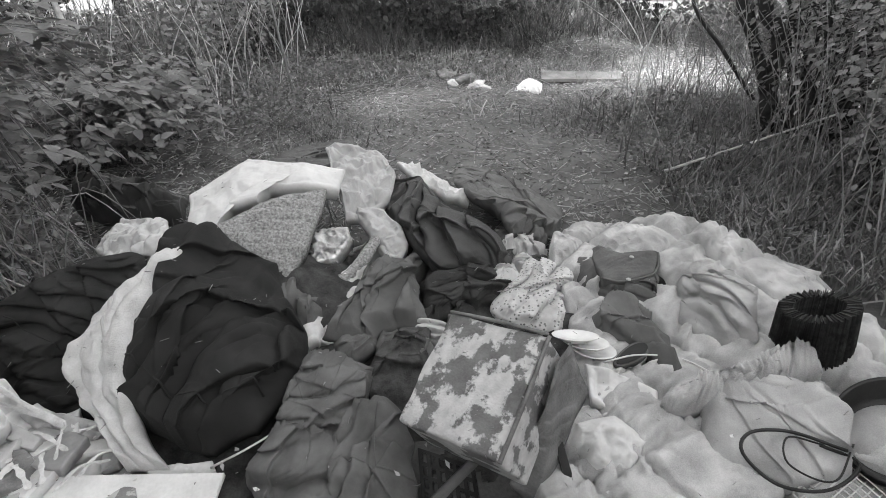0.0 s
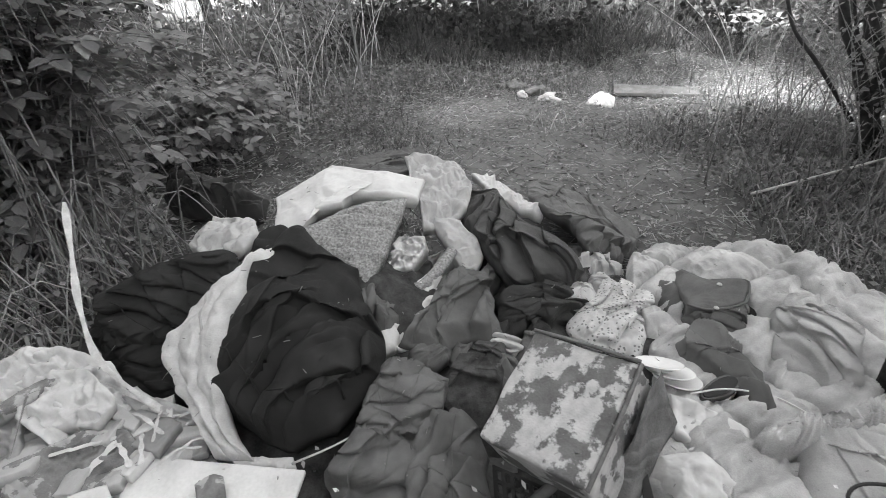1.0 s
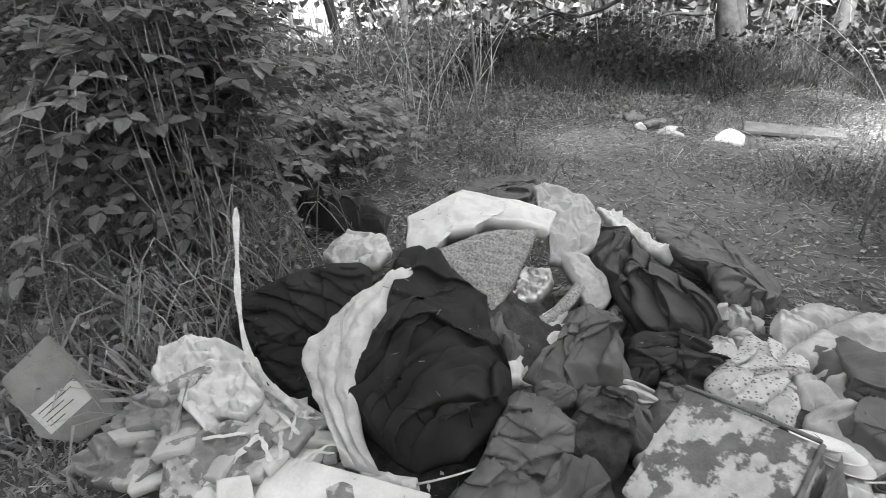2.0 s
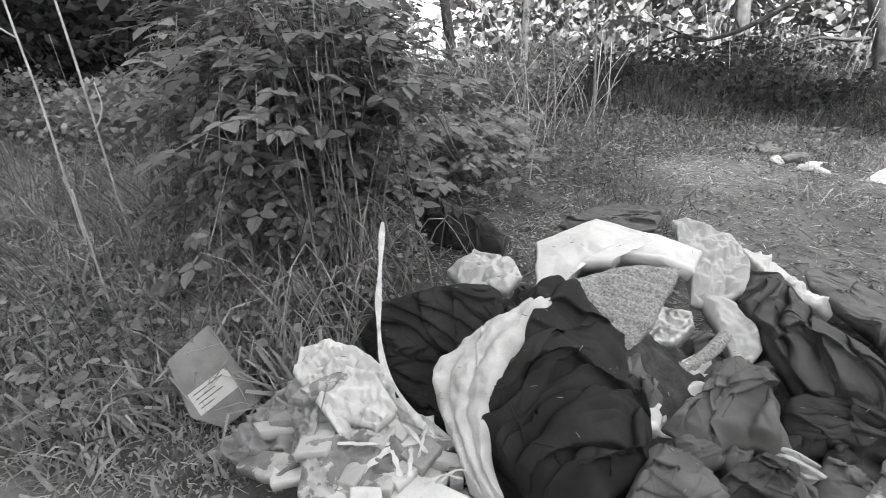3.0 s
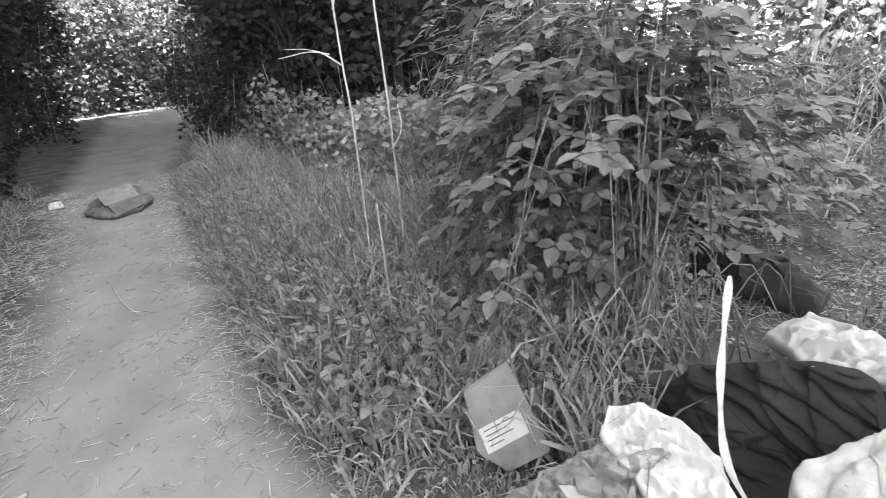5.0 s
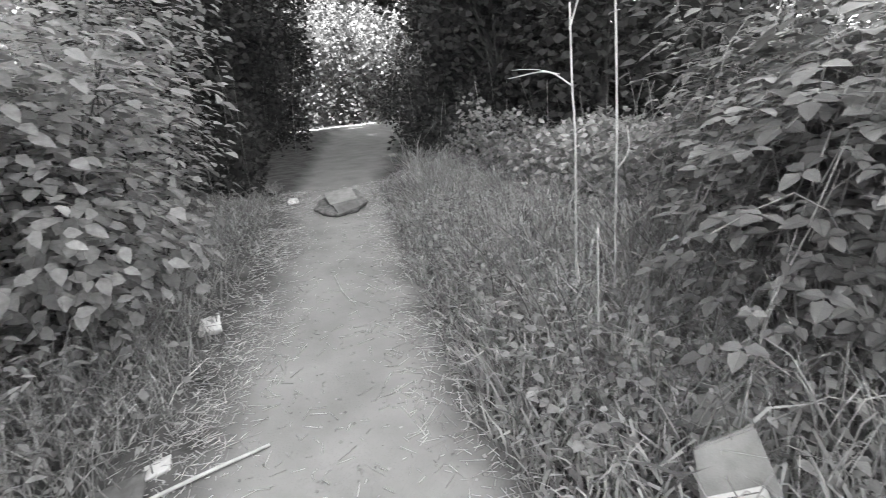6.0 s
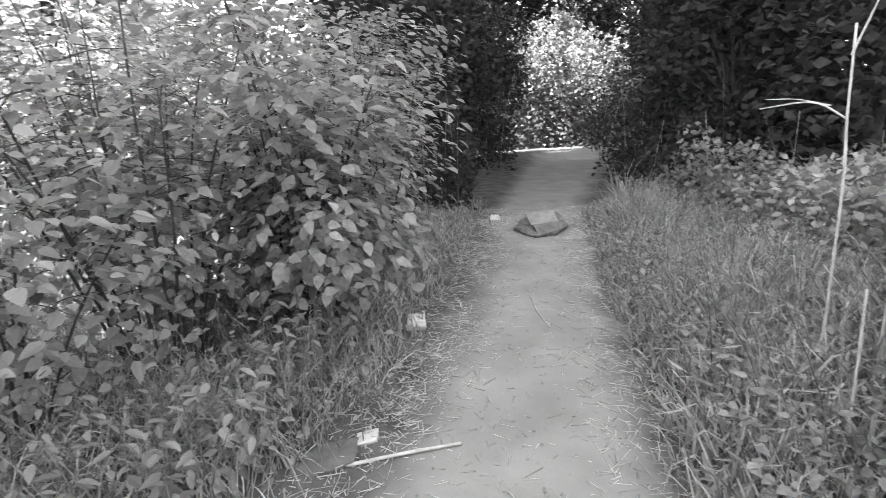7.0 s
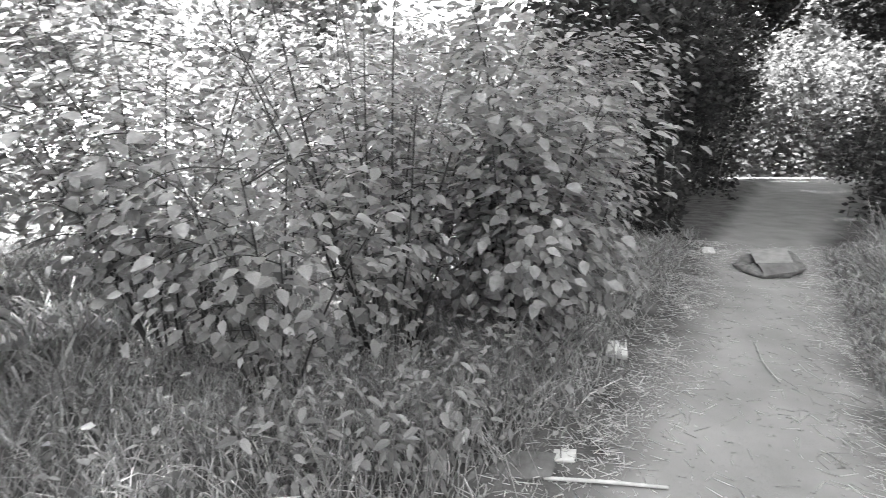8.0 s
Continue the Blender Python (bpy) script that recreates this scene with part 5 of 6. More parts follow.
def bramble(name, base, tips_centre, radius, height, canes, per, near, label, first=300, size=(0.05, 0.115), hollow=None):
    b = empty(name)
    lines = []
    for k in range(canes):
        a, r = rnd.uniform(0, 6.283), math.sqrt(rnd.uniform(0, 1))
        bx, by = base[0] + 0.35 * radius[0] * r * math.cos(a), base[1] + 0.35 * radius[1] * r * math.sin(a)
        a2 = rnd.uniform(0, 6.283)
        q = rnd.uniform(0.45, 1.0)
        tip = (tips_centre[0] + radius[0] * q * math.cos(a2), tips_centre[1] + radius[1] * q * math.sin(a2), rnd.uniform(0.12, 0.75) * height)
        top = height * rnd.uniform(0.75, 1.05) * (1.1 - 0.45 * q)
        if in_heap(np.array(tip[0]), np.array(tip[1])):
            continue
        lines.append((arch((bx, by, 0.0), tip, max(0.08, top - tip[2])), 0.005, 0.002))
    tubes("cane_tangle", lines, M_CANE, b)
    loc = leaves_on(lines, per, 0.055)
    loc = loc[~in_heap(loc[:, 0], loc[:, 1]) | (loc[:, 2] > 0.9)]
    if hollow:
        at, r = np.array(hollow[0]), np.array(hollow[1])
        loc = loc[np.linalg.norm((loc - at) / r, axis=1) > rnd.uniform(0.75, 1.1, len(loc))]
    leafage(b, "leaf", TRE_V, TRE_F, loc, (base[0], base[1], height * 0.2), size, M_LEAF, near, first, 1.3, 0.55)
    return tagged(b, label, "bramble")


bramble("bramble_bush", (-2.45, 2.05), (-2.35, 1.95), (1.0, 0.95), 2.1, 150, 15, (-2.0, 1.3, 0.8), "tall bramble bush with arching canes beside the heap", hollow=((-1.95, 1.65, 0.62), (0.34, 0.5, 0.5)))
bramble("bramble_bush", (-3.3, 2.6), (-3.2, 2.5), (1.2, 1.1), 2.2, 110, 15, (-3.0, 2.0, 1.3), "bramble bush with broad leaves behind the grass", 100)
bramble("bramble_bush", (-2.9, 4.2), (-2.9, 4.0), (1.2, 1.2), 0.9, 60, 20, (-2.6, 3.5, 0.5), "low bramble patch at the edge of the clearing", 60)

# dry arching canes under the bramble
lines = []
for k in range(100):
    bx, by = rnd.uniform(-2.15, -1.72), rnd.uniform(1.3, 2.2)
    a = rnd.uniform(0, 6.283)
    l = rnd.uniform(0.25, 0.65)
    tip = (bx + l * math.cos(a), by - 0.1 + l * math.sin(a), rnd.uniform(0.02, 0.3))
    if in_heap(np.array(tip[0]), np.array(tip[1])):
        continue
    lines.append((arch((bx, by, 0), tip, rnd.uniform(0.15, 0.5)), rnd.uniform(0.003, 0.005), 0.002))
tangle = tubes("dry_canes", lines, M_CANE)
tagged(tangle, "tangle of dry arching bramble canes", "canes", kind="stuff")


def shrub(name, base, spread, height, stems, per, size, mat, near, label, first=0, tv=LEAF_V, tf=LEAF_F, bark=M_BARK, r=0.016, low=0.3, fuzz=0.16, floor=0.0):
    s = empty(name)
    lines = []
    for k in range(stems):
        a = 2.4 * k + rnd.uniform(-0.4, 0.4)
        q = rnd.uniform(0.25, 1.0)
        b = (base[0] + 0.15 * spread * math.cos(a), base[1] + 0.15 * spread * math.sin(a), 0)
        h = height * rnd.uniform(0.6, 1.0)
        e = (base[0] + spread * q * math.cos(a), base[1] + spread * q * math.sin(a), h)
        m = (b[0] * 0.6 + e[0] * 0.4 + rnd.normal(0, 0.06), b[1] * 0.6 + e[1] * 0.4 + rnd.normal(0, 0.06), h * 0.55)
        lines.append(([b, m, e], r * rnd.uniform(0.6, 1.1), r * 0.25))
        c = spline([b, m, e], 20)
        for j in range(6):
            st = c[rnd.integers(5, 19)]
            a2 = rnd.uniform(0, 6.283)
            l = rnd.uniform(0.25, 0.6) * min(1.0, spread)
            en = st + np.array([l * math.cos(a2), l * math.sin(a2), rnd.uniform(-0.15, 0.25)])
            lines.append(([tuple(st), tuple((st + en) / 2 + np.array([0, 0, 0.05])), tuple(en)], r * 0.3, r * 0.1))
    tubes("stemwork", lines, bark, s, 4)
    loc = leaves_on(lines, per, fuzz, low)
    loc = loc[loc[:, 2] > floor * rnd.uniform(0.5, 1.3, len(loc))]
    leafage(s, "leaf", tv, tf, loc, (base[0], base[1], height * 0.3), size, mat, near, first)
    return tagged(s, label, "shrub")


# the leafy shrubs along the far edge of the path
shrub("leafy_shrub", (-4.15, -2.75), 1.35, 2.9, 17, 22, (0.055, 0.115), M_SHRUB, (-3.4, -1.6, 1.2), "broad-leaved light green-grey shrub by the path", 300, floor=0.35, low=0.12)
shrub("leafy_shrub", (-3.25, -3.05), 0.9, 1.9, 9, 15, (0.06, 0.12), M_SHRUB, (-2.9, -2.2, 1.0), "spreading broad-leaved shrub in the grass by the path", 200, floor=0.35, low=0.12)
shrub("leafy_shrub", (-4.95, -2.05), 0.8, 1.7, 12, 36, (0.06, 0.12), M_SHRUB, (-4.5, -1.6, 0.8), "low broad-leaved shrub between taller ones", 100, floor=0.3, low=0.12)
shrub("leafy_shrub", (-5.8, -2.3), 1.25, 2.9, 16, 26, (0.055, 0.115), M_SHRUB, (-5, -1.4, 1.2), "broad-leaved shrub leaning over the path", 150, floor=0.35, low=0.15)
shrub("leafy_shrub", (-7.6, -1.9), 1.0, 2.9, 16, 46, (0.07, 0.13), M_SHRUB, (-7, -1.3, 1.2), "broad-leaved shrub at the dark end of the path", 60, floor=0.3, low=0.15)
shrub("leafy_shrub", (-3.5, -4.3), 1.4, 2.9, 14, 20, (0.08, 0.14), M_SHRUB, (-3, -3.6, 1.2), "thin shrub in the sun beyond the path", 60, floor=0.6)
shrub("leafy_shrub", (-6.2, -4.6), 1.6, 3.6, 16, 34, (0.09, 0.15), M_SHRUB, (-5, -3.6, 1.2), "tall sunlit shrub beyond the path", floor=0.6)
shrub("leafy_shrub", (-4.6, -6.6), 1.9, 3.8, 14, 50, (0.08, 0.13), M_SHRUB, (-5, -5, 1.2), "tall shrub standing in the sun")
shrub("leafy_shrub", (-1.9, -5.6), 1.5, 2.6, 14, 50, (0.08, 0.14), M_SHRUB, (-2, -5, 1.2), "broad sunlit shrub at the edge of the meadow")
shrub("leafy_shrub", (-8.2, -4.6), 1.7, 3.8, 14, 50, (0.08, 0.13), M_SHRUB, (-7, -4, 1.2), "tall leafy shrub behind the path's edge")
shrub("sapling", (-4.6, -1.75), 0.75, 2.6, 8, 40, (0.09, 0.13), M_SHRUB, (-4.2, -1.1, 1.7), "oak sapling with large pale leaves over the path", 100)
shrub("sapling", (-6.3, -1.75), 0.9, 2.7, 9, 26, (0.09, 0.15), M_SHRUB, (-5.8, -1.1, 1.7), "sapling with large pale leaves hanging over the path", 100, low=0.5)
shrub("low_shrub", (-3.35, -1.75), 0.42, 0.55, 7, 5, (0.04, 0.07), M_LEAF, (-3.2, -1.5, 0.4), "low leafy seedling shrub by the path", 80, LONG_V, LONG_F, M_CANE, 0.007)
shrub("low_shrub", (-2.75, -2.5), 0.45, 0.5, 7, 5, (0.04, 0.07), M_LEAF, (-2.6, -2.3, 0.4), "low leafy shrub in the grass", 60, LONG_V, LONG_F, M_CANE, 0.007)
shrub("leaning_shrub", (2.75, 3.75), 0.95, 2.3, 20, 34, (0.03, 0.055), M_LEAF, (2.2, 3.2, 0.8), "dark-stemmed shrub with small leaves and dry stalks", 150, LEAF_V, LEAF_F, M_BARK, 0.028, 0.1)
shrub("leaning_shrub", (2.6, 2.6), 0.8, 1.6, 22, 40, (0.03, 0.05), M_LEAF, (2.1, 2.5, 0.6), "dense small-leaved shrub by the quilt", 80, LEAF_V, LEAF_F, M_CANE, 0.008, 0.05)

for bx, by, h in ((-2.95, -1.62, 0.55), (-3.3, -1.95, 0.6), (-2.5, -2.2, 0.5), (-3.75, -1.7, 0.65), (-2.75, -1.95, 0.42), (-4.4, -1.65, 0.7)):
    shrub("seedling", (bx, by), 0.22, h, 4, 3, (0.06, 0.10), M_SHRUB, (bx, by, h), "leafy oak seedling at the path's edge", 60, LONG_V, LONG_F, M_CANE, 0.005, 0.4, 0.05)

shrub("sapling", (-4.15, 2.75), 0.5, 2.3, 5, 5, (0.10, 0.15), M_LEAF, (-3.9, 2.5, 1.6), "thin sapling with large hanging leaves", 60)

# pale dead stems
d = empty("dead_stem")
tube("stem", [(-3.62, 1.22, 0), (-3.68, 1.26, 0.6), (-3.78, 1.32, 1.2), (-3.86, 1.35, 1.49), (-3.93, 1.38, 1.95)], 0.008, 0.0055, M_PALECANE, d)
tube("twig", [(-3.86, 1.35, 1.49), (-4.0, 1.26, 1.58), (-4.2, 1.1, 1.56)], 0.006, 0.003, M_PALECANE, d, 5)
tube("twig", [(-3.95, 1.32, 1.56), (-4.1, 1.24, 1.60), (-4.25, 1.15, 1.61)], 0.004, 0.002, M_PALECANE, d, 5)
tube("twig", [(-3.92, 1.37, 1.8), (-3.93, 1.45, 2.0), (-3.9, 1.5, 2.2)], 0.006, 0.003, M_PALECANE, d, 5)
tagged(d, "pale dead stem with a bent side twig in the grass", "stem")
d = empty("dead_stem")
tube("stem", [(-3.5, 1.42, 0), (-3.53, 1.43, 0.7), (-3.58, 1.46, 1.3), (-3.68, 1.5, 2.1)], 0.0075, 0.0055, M_PALECANE, d)
tube("twig", [(-3.55, 1.43, 1.0), (-3.5, 1.48, 1.12), (-3.54, 1.5, 1.26)], 0.006, 0.003, M_PALECANE, d, 5)
tagged(d, "pale upright dead stem behind the grass", "stem")
tagged(tube("cut_stem", [(-3.1, 1.02, 0), (-3.13, 1.04, 0.4), (-3.2, 1.08, 0.82)], 0.006, 0.005, M_PALECANE, sides=5), "short broken pale stem in the grass", "stem")


# slim poles and the pale-barked tree
def pole(name, base, top, r, mat, label):
    mid = tuple((a + b) / 2 + rnd.normal(0, 0.03) for a, b in zip(base, top))
    t = empty(name)
    tube("trunk", [base, mid, top], r, r * 0.6, mat, t, 8, 14, 0.06)
    lines = []
    for k in range(7):
        f = rnd.uniform(0.25, 0.95)
        s = np.array(base) * (1 - f) + np.array(top) * f
        a = rnd.uniform(0, 6.283)
        e = s + np.array([0.5 * math.cos(a), 0.5 * math.sin(a), 0.3])
        lines.append(([tuple(s), tuple((s + e) / 2 + np.array([0, 0, 0.06])), tuple(e)], r * 0.25, r * 0.08))
    [tube("branch", a, b, c, mat, t, 5) for a, b, c in lines]
    return tagged(t, label, "tree")


pole("pale_tree", (-3.15, 6.9, 0), (-3.3, 7.3, 4.2), 0.055, M_BIRCH, "slim pale-barked young tree")
pole("young_tree", (-4.9, 6.9, 0), (-5.1, 7.0, 4.0), 0.04, M_PALECANE, "slim pale pole in the undergrowth")
pole("young_tree", (-1.9, 6.1, 0), (-2.1, 6.3, 2.8), 0.016, M_CANE, "thin sapling at the back of the clearing")
for bx, by, r in ((3.3, 11.2, 0.16), (-0.5, 11.5, 0.14), (5.4, 10.5, 0.15), (-5.6, 9.6, 0.12)):
    pole("dark_tree", (bx, by, -0.1), (bx - 0.6 + rnd.normal(0, 0.5), by + rnd.normal(0, 0.4), 5.0), r, M_BARK, "dark bare trunk at the edge of the wood")


def bank_tree():
    """A dark double trunk on the bank with long low boughs."""
    t = empty("bank_tree", (1.35, 9.3, 0.4))
    o = np.array([1.35, 9.3, 0.4])

    def limb(name, pts, r0, r1, mat=M_BARK, n=18):
        return tube(name, [tuple(np.array(q) - o) for q in pts], r0, r1, mat, t, 8, n, 0.07)
    limb("trunk", [(1.42, 9.3, 0.3), (1.27, 9.3, 0.6), (1.12, 9.3, 1.2), (0.9, 9.3, 1.8), (0.6, 9.5, 4.2)], 0.20, 0.07)
    limb("trunk", [(1.36, 9.4, 0.4), (1.34, 9.35, 0.95), (1.26, 9.3, 1.5), (1.5, 9.5, 4.4)], 0.15, 0.06)
    limb("bough", [(1.15, 9.3, 1.1), (0.75, 9.25, 1.06), (0.36, 9.3, 1.08), (-0.04, 9.3, 0.9), (-0.35, 9.2, 0.72)], 0.035, 0.008)
    b = limb("bough", [(0.55, 9.4, 2.1), (-0.06, 9.3, 1.55), (-0.62, 9.3, 1.2), (-1.16, 9.3, 1.06), (-1.51, 9.3, 1.12), (-2.33, 9.3, 0.77)], 0.055, 0.010, n=26)
    limb("bough", [(-1.0, 9.3, 1.08), (-1.35, 9.25, 1.15), (-1.71, 9.25, 1.30), (-2.0, 9.2, 1.5)], 0.022, 0.006)
    limb("bough", [(-0.2, 9.3, 1.45), (-0.45, 9.3, 1.75), (-0.55, 9.3, 2.2)], 0.026, 0.008)
    limb("bough", [(-0.62, 9.3, 1.2), (-0.75, 9.3, 1.5), (-0.7, 9.35, 1.9)], 0.020, 0.006)
    tagged(t, "dark forked tree on the bank with long bare boughs", "tree")


bank_tree()


def rubble():
    """A few broken pale stones and clods under the bank."""
    d2 = np.random.default_rng(5)
    for k, (cx, cy, r, pale) in enumerate(((0.14, 6.28, 0.10, 0), (-0.04, 6.5, 0.12, 0), (0.30, 6.12, 0.08, 1), (0.02, 6.22, 0.07, 1), (0.24, 6.42, 0.09, 0), (-1.6, 6.22, 0.06, 1), (-0.2, 6.62, 0.09, 0), (0.40, 6.0, 0.06, 1))):
        bm = bmesh.new()
        bmesh.ops.create_icosphere(bm, subdivisions=3, radius=r)
        for v in bm.verts:
            q = v.co / r
            f = 1 + 0.35 * noise.noise(q * 1.3 + Vector((k * 5, 0, 0))) + 0.12 * noise.noise(q * 4 + Vector((0, k * 3, 0)))
            v.co = Vector((v.co.x * f * 1.3, v.co.y * f, v.co.z * f * 0.6))
        ob = part("stone", bm, M_PALE if pale else M_BOARD, smooth=False)
        ob.location = (cx, cy, float(ground_z(np.array([cx]), np.array([cy]))[0]) + 0.3 * r)
        ob.rotation_euler = (d2.uniform(-0.3, 0.3), d2.uniform(-0.3, 0.3), d2.uniform(0, 6))
        tagged(ob, "pale broken stone lying in the clearing" if pale else "dark earthy clod lying in the clearing", "stone")


rubble()

# leaning stems at the edge of the clearing
for nm, pts, r0, r1, mt, lb in (("leaning_tree", [(2.62, 3.95, -0.05), (2.33, 3.9, 0.48), (2.17, 3.9, 0.80), (2.03, 3.9, 1.05), (1.8, 4.0, 2.2)], 0.045, 0.028, M_BARK, "dark leaning trunk at the edge of the clearing"),
                                ("leaning_tree", [(2.42, 3.9, -0.05), (2.40, 3.9, 0.56), (2.36, 3.9, 0.80), (2.19, 3.9, 1.05), (2.1, 4.0, 2.3)], 0.060, 0.035, M_BARK, "thick dark crooked trunk at the edge of the clearing"),
                                ("leaning_tree", [(2.75, 3.0, -0.05), (2.55, 2.95, 0.35), (2.9, 3.0, 0.85), (3.2, 3.1, 1.5)], 0.045, 0.025, M_BARK, "dark bent trunk behind the quilt"),
                                ("bare_branch", [(2.3, 3.9, 0.33), (2.2, 3.9, 0.45), (1.96, 3.9, 0.73), (1.74, 3.9, 0.97), (1.6, 3.9, 1.3)], 0.016, 0.010, M_BARK, "thin dark bare branch leaning over the clearing"),
                                ("dry_cane", [(1.42, 3.9, 0.0), (1.41, 3.9, 0.48), (1.46, 3.9, 0.80), (1.57, 3.9, 1.04), (1.75, 3.9, 1.25)], 0.006, 0.004, M_PALECANE, "tall thin pale cane bending over the clearing"),
                                ("dry_cane", [(1.62, 3.6, 0.0), (1.48, 3.6, 0.25), (1.30, 3.6, 0.55)], 0.005, 0.003, M_PALECANE, "short pale leaning cane")):
    tagged(tube(nm, pts, r0, r1, mt, sides=8, n=20, jitter=0.06), lb, "stem")


# larger trees
dice = np.random.default_rng(11)


def tree(base, height, trunk_r, crown_c, crown_r, n, size, mat, label, low=None):
    t = empty("tree")
    base = np.array(base, float)
    top = np.array(crown_c, float)
    tube("trunk", [tuple(base - np.array([0, 0, 0.1])), (base[0] * 0.85 + top[0] * 0.15 + dice.normal(0, 0.1), base[1] * 0.85 + top[1] * 0.15, top[2] * 0.7), tuple(top)], trunk_r, trunk_r * 0.35, M_BARK, t, 10, 16, 0.08)
    lines, ends = [], []
    for k in range(22):
        d = dice.normal(0, 1, 3)
        d /= np.linalg.norm(d)
        e = top + d * np.array(crown_r) * dice.uniform(0.55, 0.95)
        e[2] = max(e[2], 0.5)
        f = dice.uniform(0.2, 0.9)
        s = np.array([base[0] * 0.15 + top[0] * 0.85, base[1] * 0.15 + top[1] * 0.85, top[2] * 0.9]) * (1 - f) + top * f if top[2] > 4 else base * (0.65 - 0.6 * f) + top * (0.35 + 0.6 * f)
        lines.append(([tuple(s), tuple((s + e) / 2 + np.array([0, 0, 0.2])), tuple(e)], trunk_r * 0.28, 0.01))
        ends.append(e)
    tubes("branching", lines, M_BARK, t, 5)
    clump = np.array(ends)[dice.integers(0, len(ends), n)]
    loc = clump + dice.normal(0, 0.17, (n, 3)) * np.array(crown_r)
    loc = loc[loc[:, 2] > (0.25 if low is None else low)]
    n = len(loc)
    nrm = dice.normal(0, 0.6, (n, 3)) + np.array([0, 0, 0.7])
    ob = scatter("crown", FAR_V, FAR_F, frames_from(nrm, dice.uniform(0, 6.283, n)), loc, dice.uniform(size[0], size[1], n), mat, t)
    ob["kind"] = "stuff"
    return tagged(t, label, "tree")


# dark trees that close over the path; their leaf colour holds some of the gloom
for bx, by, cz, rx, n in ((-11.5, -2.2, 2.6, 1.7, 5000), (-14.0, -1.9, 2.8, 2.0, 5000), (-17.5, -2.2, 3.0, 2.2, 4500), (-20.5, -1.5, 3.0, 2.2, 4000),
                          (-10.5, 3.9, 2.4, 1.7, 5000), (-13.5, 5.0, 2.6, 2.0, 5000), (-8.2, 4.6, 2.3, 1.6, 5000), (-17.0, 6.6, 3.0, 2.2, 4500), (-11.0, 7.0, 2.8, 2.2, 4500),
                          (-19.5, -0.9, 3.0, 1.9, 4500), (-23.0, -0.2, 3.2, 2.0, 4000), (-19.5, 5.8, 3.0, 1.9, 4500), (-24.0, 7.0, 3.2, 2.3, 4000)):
    tree((bx, by, 0), 5, 0.16, (bx, by, cz + (0.7 if by < 1 else 0)), (rx, rx * 0.9, 2.4), n, (0.11, 0.22), M_DLEAF, "dark leafy tree closing over the path, shade put into its colour", low=0.9 if by < 1 else 0.25)

# added trees out of view: their high crowns shade the path and the heap
for cx, cy, bx, by in ((-8.5, -15.0, -2.0, -16.0), (-4.5, -15.5, -1.0, -15.5), (-0.5, -15.0, 0.5, -15.5), (3.5, -15.5, 3.5, -16.0), (-8.5, -11.5, 0.0, -11.0), (-4.5, -11.5, 0.5, -11.0), (-0.5, -11.5, 1.0, -11.5), (3.5, -11.5, 3.5, -11.0), (-12.0, -13.0, -3.0, -17.0), (-1.5, -9.0, 1.5, -9.5), (4.0, -8.5, 4.0, -9.0), (-6.0, -9.0, 0.0, -9.5),
                       (-8.0, -5.5, 2.0, -6.5), (-4.0, -5.5, 2.5, -6.0), (0.0, -5.5, 3.0, -6.0), (3.5, -4.9, 5.0, -6.0), (7.0, -9.3, 7.5, -10.0), (1.3, -8.6, 2.0, -9.5), (2.5, -7.2, 3.0, -7.5), (9.4, -2.8, 9.5, -5.0), (-6.0, -2.8, 3.0, -4.0), (-1.5, -2.8, 3.2, -4.0), (2.6, -2.6, 4.0, -4.5),
                       (-14.0, -11.5, -1.0, -18.0), (-17.0, -10.0, -1.5, -19.0), (-12.5, -8.5, -1.0, -17.0)):
    tree((bx, by, 0), 9, 0.22, (cx, cy, 19.0), (2.9, 2.9, 1.8), 250 if cy < -14 else 2600, (0.28, 0.5), M_DLEAF, "unseen tall tree added to keep the sun off path and heap")


# low canopy, mostly above the view, added to darken the path beneath
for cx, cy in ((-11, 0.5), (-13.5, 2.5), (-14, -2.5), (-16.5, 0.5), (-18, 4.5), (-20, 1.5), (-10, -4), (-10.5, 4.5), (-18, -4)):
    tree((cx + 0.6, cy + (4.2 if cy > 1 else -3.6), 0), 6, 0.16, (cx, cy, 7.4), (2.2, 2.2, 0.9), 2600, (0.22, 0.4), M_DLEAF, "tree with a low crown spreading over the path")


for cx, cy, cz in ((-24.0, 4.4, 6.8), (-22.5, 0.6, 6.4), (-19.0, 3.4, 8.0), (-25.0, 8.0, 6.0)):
    tree((cx, cy + (3.5 if cy > 2 else -3.0), 0), 8, 0.16, (cx, cy, cz), (2.3, 2.1, 2.0), 4200, (0.16, 0.3), M_DLEAF, "dark tree arching over the end of the path, shade put into its colour")


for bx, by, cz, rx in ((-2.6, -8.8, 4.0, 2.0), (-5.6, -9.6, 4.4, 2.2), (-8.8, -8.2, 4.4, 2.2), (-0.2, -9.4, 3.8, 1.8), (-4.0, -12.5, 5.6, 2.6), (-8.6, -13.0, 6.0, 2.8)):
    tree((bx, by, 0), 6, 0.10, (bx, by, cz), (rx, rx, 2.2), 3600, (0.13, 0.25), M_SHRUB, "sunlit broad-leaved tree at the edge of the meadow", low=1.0)


